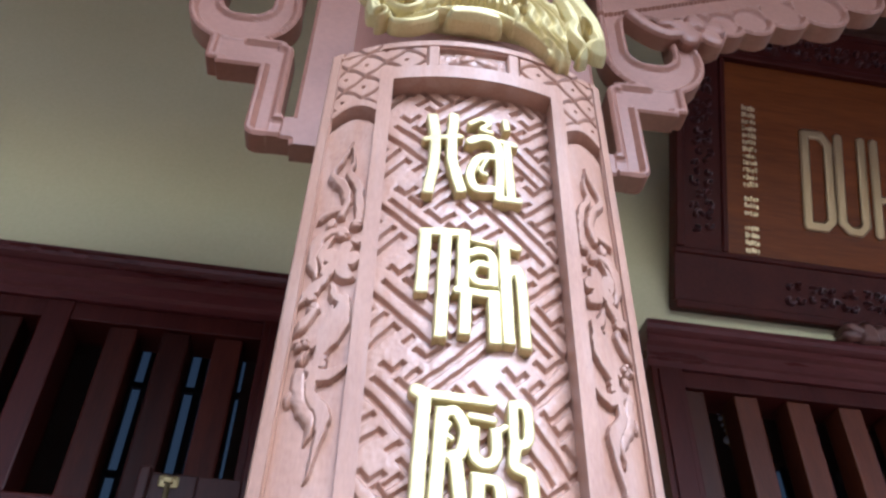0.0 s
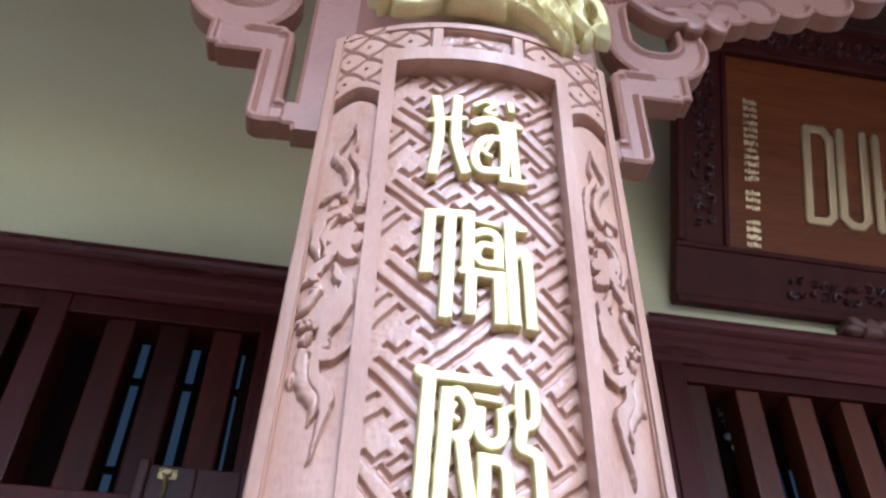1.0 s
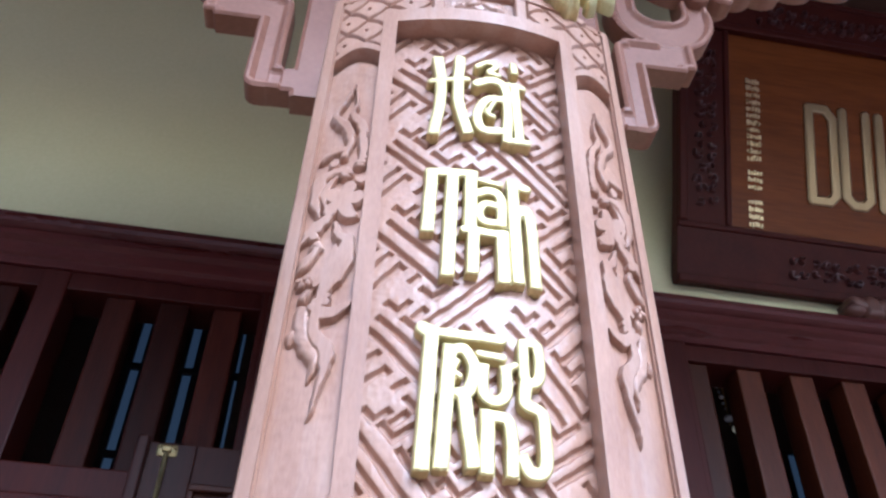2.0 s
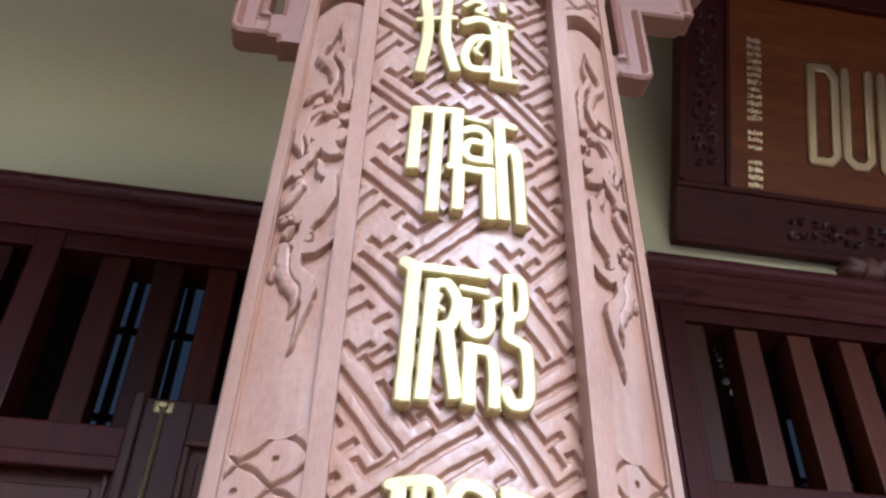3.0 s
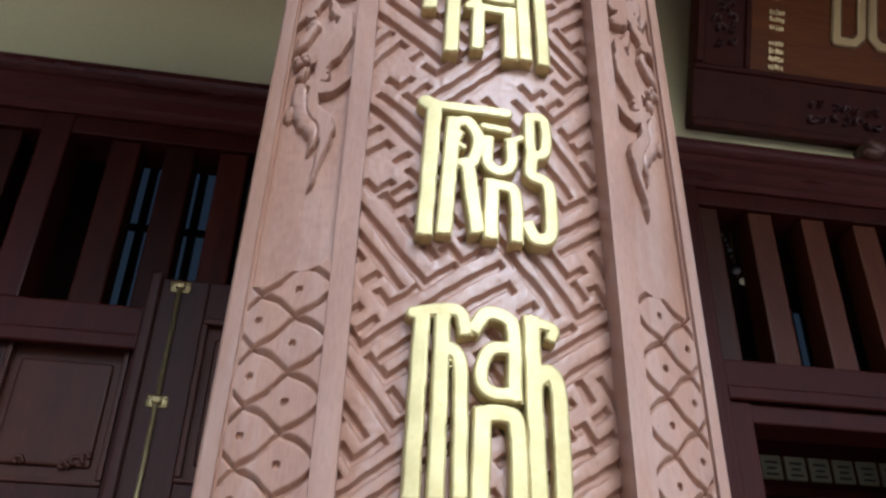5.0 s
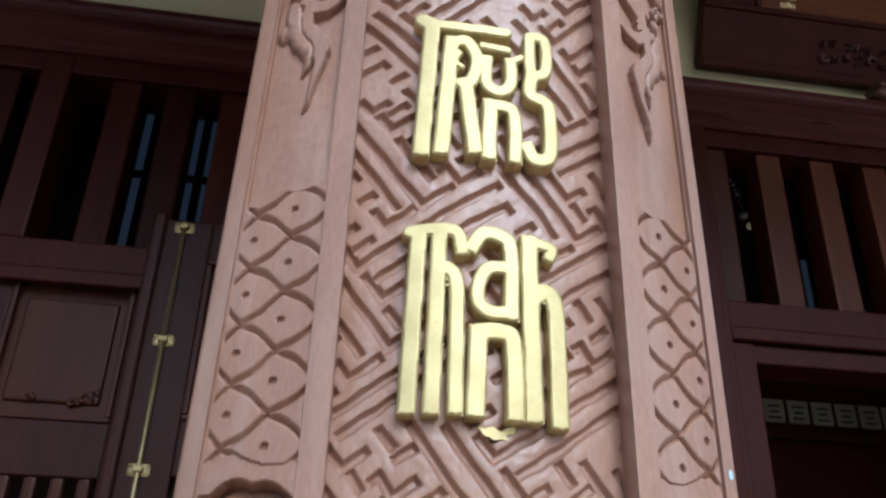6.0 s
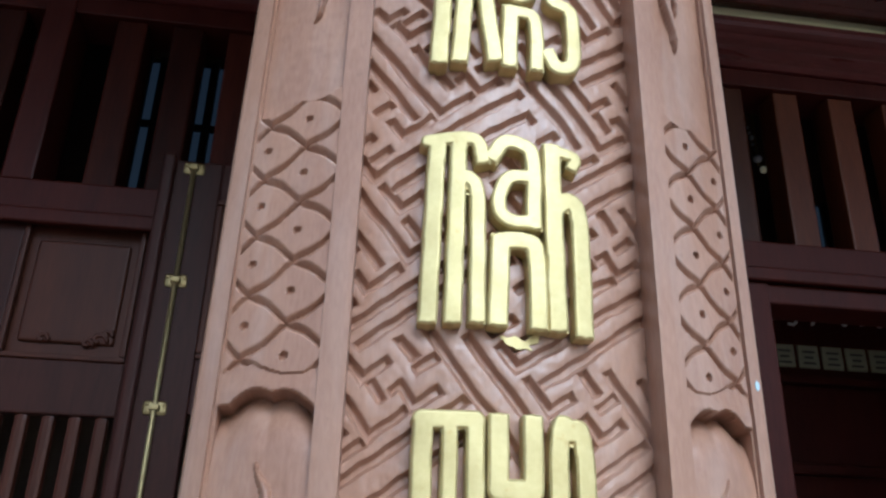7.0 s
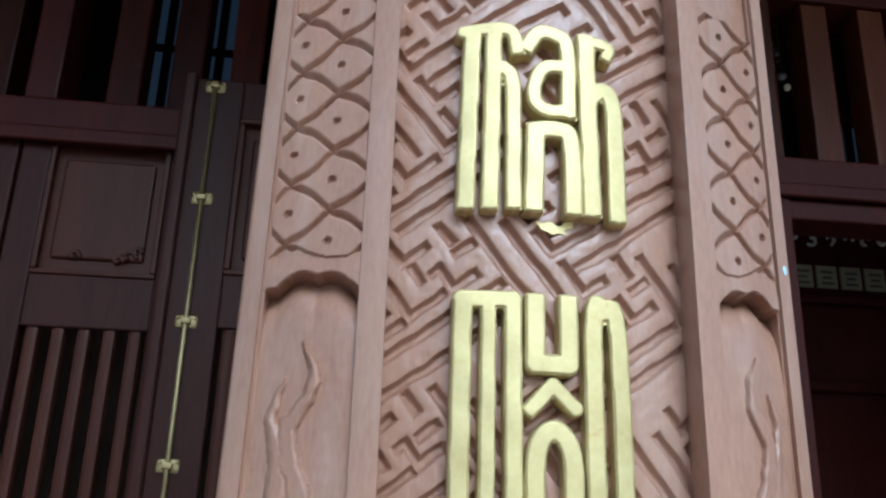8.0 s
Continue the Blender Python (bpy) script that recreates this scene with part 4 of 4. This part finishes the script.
# ---- leaning name board over the doorway ----
LEAN = 22
sign = thing("name_board", FACE @ pose(1.575, 0.03, 4.02, LEAN), "amber wooden name board with gilt letters in a dark carved frame", "sign board")
SW, SH, FW = 3.6, 1.72, 0.285
part("panel", box(FW - 0.01, SW - FW + 0.01, 0.0, 0.03, FW - 0.01, SH - FW + 0.01, 0), sign_wood, sign)


def frame_bar(x0, x1, z0, z1, inner_side):
    bm = box(x0, x1, -0.02, 0.05, z0, z1, 0.006)
    if x1 - x0 > z1 - z0:
        box(x0, x1, -0.045, -0.015, z0, z0 + 0.045, 0.012, 3, bm=bm)
        box(x0, x1, -0.032, -0.015, z1 - 0.03, z1, 0.010, 3, bm=bm)
    else:
        box(x0, x0 + 0.045, -0.046, -0.015, z0, z1, 0.012, 3, bm=bm)
        box(x1 - 0.03, x1, -0.033, -0.015, z0, z1, 0.010, 3, bm=bm)
    return bm


part("frame_bar", frame_bar(0, SW, 0, FW + 0.035, 1), sign_frame_mat, sign)
part("frame_bar", frame_bar(0, SW, SH - FW, SH, 1), sign_frame_mat, sign)
part("frame_bar", frame_bar(0.001, FW, FW + 0.035, SH - FW, 1), sign_frame_mat, sign)
part("frame_bar", frame_bar(SW - FW, SW - 0.001, FW + 0.035, SH - FW, 1), sign_frame_mat, sign)


def scrollwork(cx, cz, length, upright, seed):
    """Dense curled leaf carving inside a frame bar."""
    rng = random.Random(seed)
    runs = []
    for k in range(int(length / 0.06)):
        t = -length / 2 + 0.06 * (k + 0.5)
        for s in (-1, 1):
            x0, y0, r = t + rng.uniform(-.01, .01), s * rng.uniform(.018, .045), rng.uniform(.018, .032)
            a0, dr = rng.uniform(0, 6.28), rng.choice((-1, 1))
            runs.append(([(x0 + r * (1 - .14 * j) * math.cos(a0 + dr * .8 * j), y0 + r * (1 - .14 * j) * math.sin(a0 + dr * .8 * j)) for j in range(6)], rng.uniform(.006, .010)))

    def field(X, Y):
        u, v = (Y - cz, X - cx) if upright else (X - cx, Y - cz)
        d = np.full(X.shape, 9.0)
        for m, half in runs:
            d = np.minimum(d, seg_dist(u, v, m) - half)
        return d

    wx, wz = (0.095, length / 2 + 0.05) if upright else (length / 2 + 0.05, 0.095)
    return plate(field, cx - wx, cx + wx, cz - wz, cz + wz, 0.005, lambda d, X, Y: 0.004 + dome(d, 0.008, 0.020), -0.002, lambda x, y, o: (x, -0.02 - o, y))


part("carving", scrollwork(FW / 2 + 0.01, 0.86, 0.9, True, 3), sign_carving, sign, "curled leaf carving")
part("carving", scrollwork(0.95, FW / 2 + 0.01, 0.75, False, 5), sign_carving, sign, "curled leaf carving")
part("carving", scrollwork(1.95, FW / 2 + 0.01, 0.9, False, 6), sign_carving, sign, "curled leaf carving")
part("carving", scrollwork(1.2, SH - FW / 2, 1.5, False, 8), sign_carving, sign, "curled leaf carving")


def plate_letter(strokes, x0, x1, z0, z1):
    w, h = x1 - x0, z1 - z0
    runs = [([(x0 + w * x, z0 + h * y) for x, y in pts], half) for pts, half in strokes]

    def field(X, Y):
        d = np.full(X.shape, 9.0)
        for m, half in runs:
            d = np.minimum(d, seg_dist(X, Y, m) - half)
        return d

    return plate(field, x0 - 0.06, x1 + 0.06, z0 - 0.06, z1 + 0.06, 0.006, lambda d, X, Y: 0.014 - 0.006 * np.clip(1 - d / 0.008, 0, 1), -0.002, lambda x, y, o: (x, -o, y))


GL = dict(z0=0.535, z1=1.065)
for x0, x1, strokes in (
        (0.745, 0.880, [([(0, 0), (0, 1)], .027), ([(0, 1), (.7, 1), (1, .90), (1, .08), (.72, 0), (0, 0)], .027)]),
        (0.940, 1.075, [([(0, 1), (0, .08), (.3, 0), (.72, 0), (1, .08), (1, 1)], .027)]),
        (1.150, 1.285, [([(0, 1), (0, 0)], .027), ([(0, .38), (1, .38)], .022), ([(1, 1), (1, 0)], .027)])):
    part("letter", plate_letter(strokes, x0, x1, **GL), dull_gold, sign, "gilt metal letter")
# a column of small writing that cannot be read
rng = random.Random(4)
for k in range(21):
    if k in (4, 8):
        continue
    z = 0.340 + 0.0405 * k
    bm = bmesh.new()
    for j in range(5):
        x = 0.392 + 0.016 * j
        box(x, x + rng.uniform(0.009, 0.014), -0.005, 0.002, z + rng.uniform(0, .008), z + rng.uniform(.022, .034), 0.001, 1, bm=bm)
    part("small_writing", bm, writing_gilt, sign, "row of small gilt writing")

knob = thing("sign_rest", FACE @ pose(2.50, -0.03, 3.862), "brown carved lotus-shaped rest under the name board", "bracket")


def lotus(X, Y):
    d = oval(X, Y, 0, 0.06, 0.05, 0.06)
    for a in (-1, 1):
        d = np.minimum(d, oval(X, Y, 0.06 * a, 0.07, 0.06, 0.032, 0.5 * a))
        d = np.minimum(d, oval(X, Y, 0.09 * a, 0.035, 0.05, 0.028, 0.1 * a))
    return np.minimum(d, rect(X, Y, -0.05, 0.05, 0.0, 0.06, 0.01))


part("lotus", plate(lotus, -0.17, 0.17, -0.01, 0.14, 0.005, lambda d, X, Y: 0.09 + dome(d, 0.03, 0.03), 0.0, lambda x, y, o: (x, -o + 0.03, y)), rest_mat, knob)

# ---- hall behind the doors ----
IN0, IN1, INZ = 0.32, 4.6, 8.0


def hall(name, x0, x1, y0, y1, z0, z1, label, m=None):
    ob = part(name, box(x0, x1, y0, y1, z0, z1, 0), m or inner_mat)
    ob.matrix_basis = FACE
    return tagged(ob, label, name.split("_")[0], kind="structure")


# hall walls take the darkened paint in place of deeper shade
hall("wall_west", -7.2, -7.0, IN0, IN1, 0, INZ, "plastered side wall of the hall, colour darkened for shade")
hall("wall_east", 7.0, 7.2, IN0, IN1, 0, INZ, "plastered side wall of the hall, colour darkened for shade")
# upper front wall is added out of view, only to stop sky leaking in
hall("wall_front", -7.2, 7.2, 0.305, 0.5, WALL_TOP - 0.3, INZ, "unseen upper front wall added to keep sky out, coloured dark")
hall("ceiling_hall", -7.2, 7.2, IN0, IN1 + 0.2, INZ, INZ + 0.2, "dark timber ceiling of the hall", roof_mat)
# the back wall, with tall barred windows to the daylight
WIN = [(-2.3, -0.92, 6.6), (4.6, 5.7, 5.6)]
edges = [-7.0] + [v for w in WIN for v in w[:2]] + [7.0]
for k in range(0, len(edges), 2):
    hall(f"wall_back_{k // 2 + 1}", edges[k], edges[k + 1], IN1, IN1 + 0.2, 0, INZ, "plastered back wall of the hall, colour darkened for shade")
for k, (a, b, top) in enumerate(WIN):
    hall(f"wall_back_sill_{k + 1}", a, b, IN1, IN1 + 0.2, 0, 3.9, "plastered wall under a window, colour darkened for shade")
    hall(f"wall_back_head_{k + 1}", a, b, IN1, IN1 + 0.2, top, INZ, "plastered wall over a window, colour darkened for shade")
    w = thing("window_%d" % (k + 1), FACE @ pose((a + b) / 2, IN1 + 0.08, 3.9), "tall window with dark metal bars to the daylight", "window", kind="structure")
    part("pane", box((a - b) / 2, (b - a) / 2, 0.06, 0.07, 0, top - 3.9, 0), glass, w, "tinted glass pane")
    n = round((b - a) / 0.17)
    for j in range(n):
        c = a + (b - a) * (j + 0.5) / n - (a + b) / 2
        part("window_bar", box(c - 0.042, c + 0.042, 0, 0.05, 0, top - 3.9, 0.004, 1), iron, w)
    for z in (0.95, 1.9):
        if z > top - 4.1:
            continue
        part("window_rail", box((a - b) / 2, (b - a) / 2, -0.01, 0.06, z - 0.03, z + 0.03, 0.004, 1), iron, w)

# shrine inside the open doorway: pale fretted frieze and a lettered band on a dark cabinet
shrine = thing("shrine_cabinet", FACE @ pose(3.55, 2.9, 0), "dark wooden shrine cabinet with a pale carved frieze and writing panels", "shrine")
part("cabinet_body", box(-0.9, 1.2, 0, 0.6, 0, 4.05, 0.01), door_wood, shrine)


def frieze(X, Y):
    d = np.full(X.shape, 9.0)
    r = random.Random(9)
    for k in range(12):
        x, z = -0.62 + 0.15 * k, 3.57 + r.uniform(-.02, .02)
        pts = [(x + 0.05 * (1 - .13 * j) * math.cos(.8 * j + k), z + 0.05 * (1 - .13 * j) * math.sin(.8 * j + k)) for j in range(6)]
        d = np.minimum(d, seg_dist(X, Y, pts) - 0.011)
        d = np.minimum(d, seg_dist(X, Y, [(x - .05, 3.62), (x + .04, 3.63)]) - 0.008)
    return d


part("frieze", plate(frieze, -0.75, 1.2, 3.47, 3.69, 0.009, lambda d, X, Y: dome(d, 0.01, 0.02), -0.01, lambda x, y, o: (x, -0.012 - o, y)), cream_mat, shrine, "pale fretted frieze")
for k in range(9):
    x = -0.62 + 0.2 * k
    wp = part("writing_panel", box(x, x + 0.17, -0.02, 0.002, 3.16, 3.34, 0.004, 1), plate_mat, shrine, "pale olive plate with dark writing")
    for j in range(3):
        part("writing_bar", box(x + 0.035 + 0.012 * (j % 2), x + 0.135 - 0.015 * (j % 2), -0.026, -0.019, 3.19 + 0.045 * j, 3.205 + 0.045 * j, 0.001, 1), iron, wp)
part("shelf", box(-0.95, 1.25, -0.12, 0.0, 2.35, 2.42, 0.01), door_wood, shrine)
part("shelf", box(-0.95, 1.25, -0.10, 0.0, 3.02, 3.08, 0.01), door_wood, shrine)

# hanging lamp of glass beads behind the open transom
LAMP = (2.60, 4.75, 4.12)
bead_mat = mat("milky glass bead", (0.40, 0.42, 0.44), (0.50, 0.52, 0.54), rough=0.14, coat=0.6, scale=(20, 20, 20))
bulb_mat = bpy.data.materials.new("warm lamp glass")
bulb_mat.use_nodes = True
bulb_node = bulb_mat.node_tree.nodes["Principled BSDF"]
bulb_node.inputs["Base Color"].default_value = (0.8, 0.66, 0.38, 1)
bulb_node.inputs["Emission Color"].default_value, bulb_node.inputs["Emission Strength"].default_value = (1.0, 0.78, 0.42, 1), 0.06
lamp = thing("hanging_lamp", pose(*LAMP), "hanging lamp of milky glass beads in the dim hall", "lamp")
part("cord", turned([(0.004, 0.55), (0.004, INZ - LAMP[2])], 8), iron, lamp)


def ball(r, stretch=1.0, n=12):
    return turned([(max(r * math.sin(math.pi * k / n), 0.0006), -r * stretch * math.cos(math.pi * k / n)) for k in range(n + 1)], 16)


lamp_rng = random.Random(12)
for k in range(9):
    b = part("bead", ball(0.012 + 0.006 * (k % 3 == 0)), bead_mat, lamp, smooth=True)
    b.location = (-0.10 + 0.014 * k + lamp_rng.uniform(-.01, .01), lamp_rng.uniform(-.02, .02), 0.50 - 0.040 * k)
globe = part("globe", ball(0.032, 0.9), bead_mat, lamp, "milky glass globe", smooth=True)
globe.location = (0.0, 0.0, 0.10)
bulb = part("bulb", ball(0.021, 1.2), bulb_mat, lamp, "small warm bulb", smooth=True)
bulb.location = (0.03, 0.0, 0.02)
rod = part("arm", turned([(0.006, 0.05), (0.006, 0.55)], 8), brass, lamp)
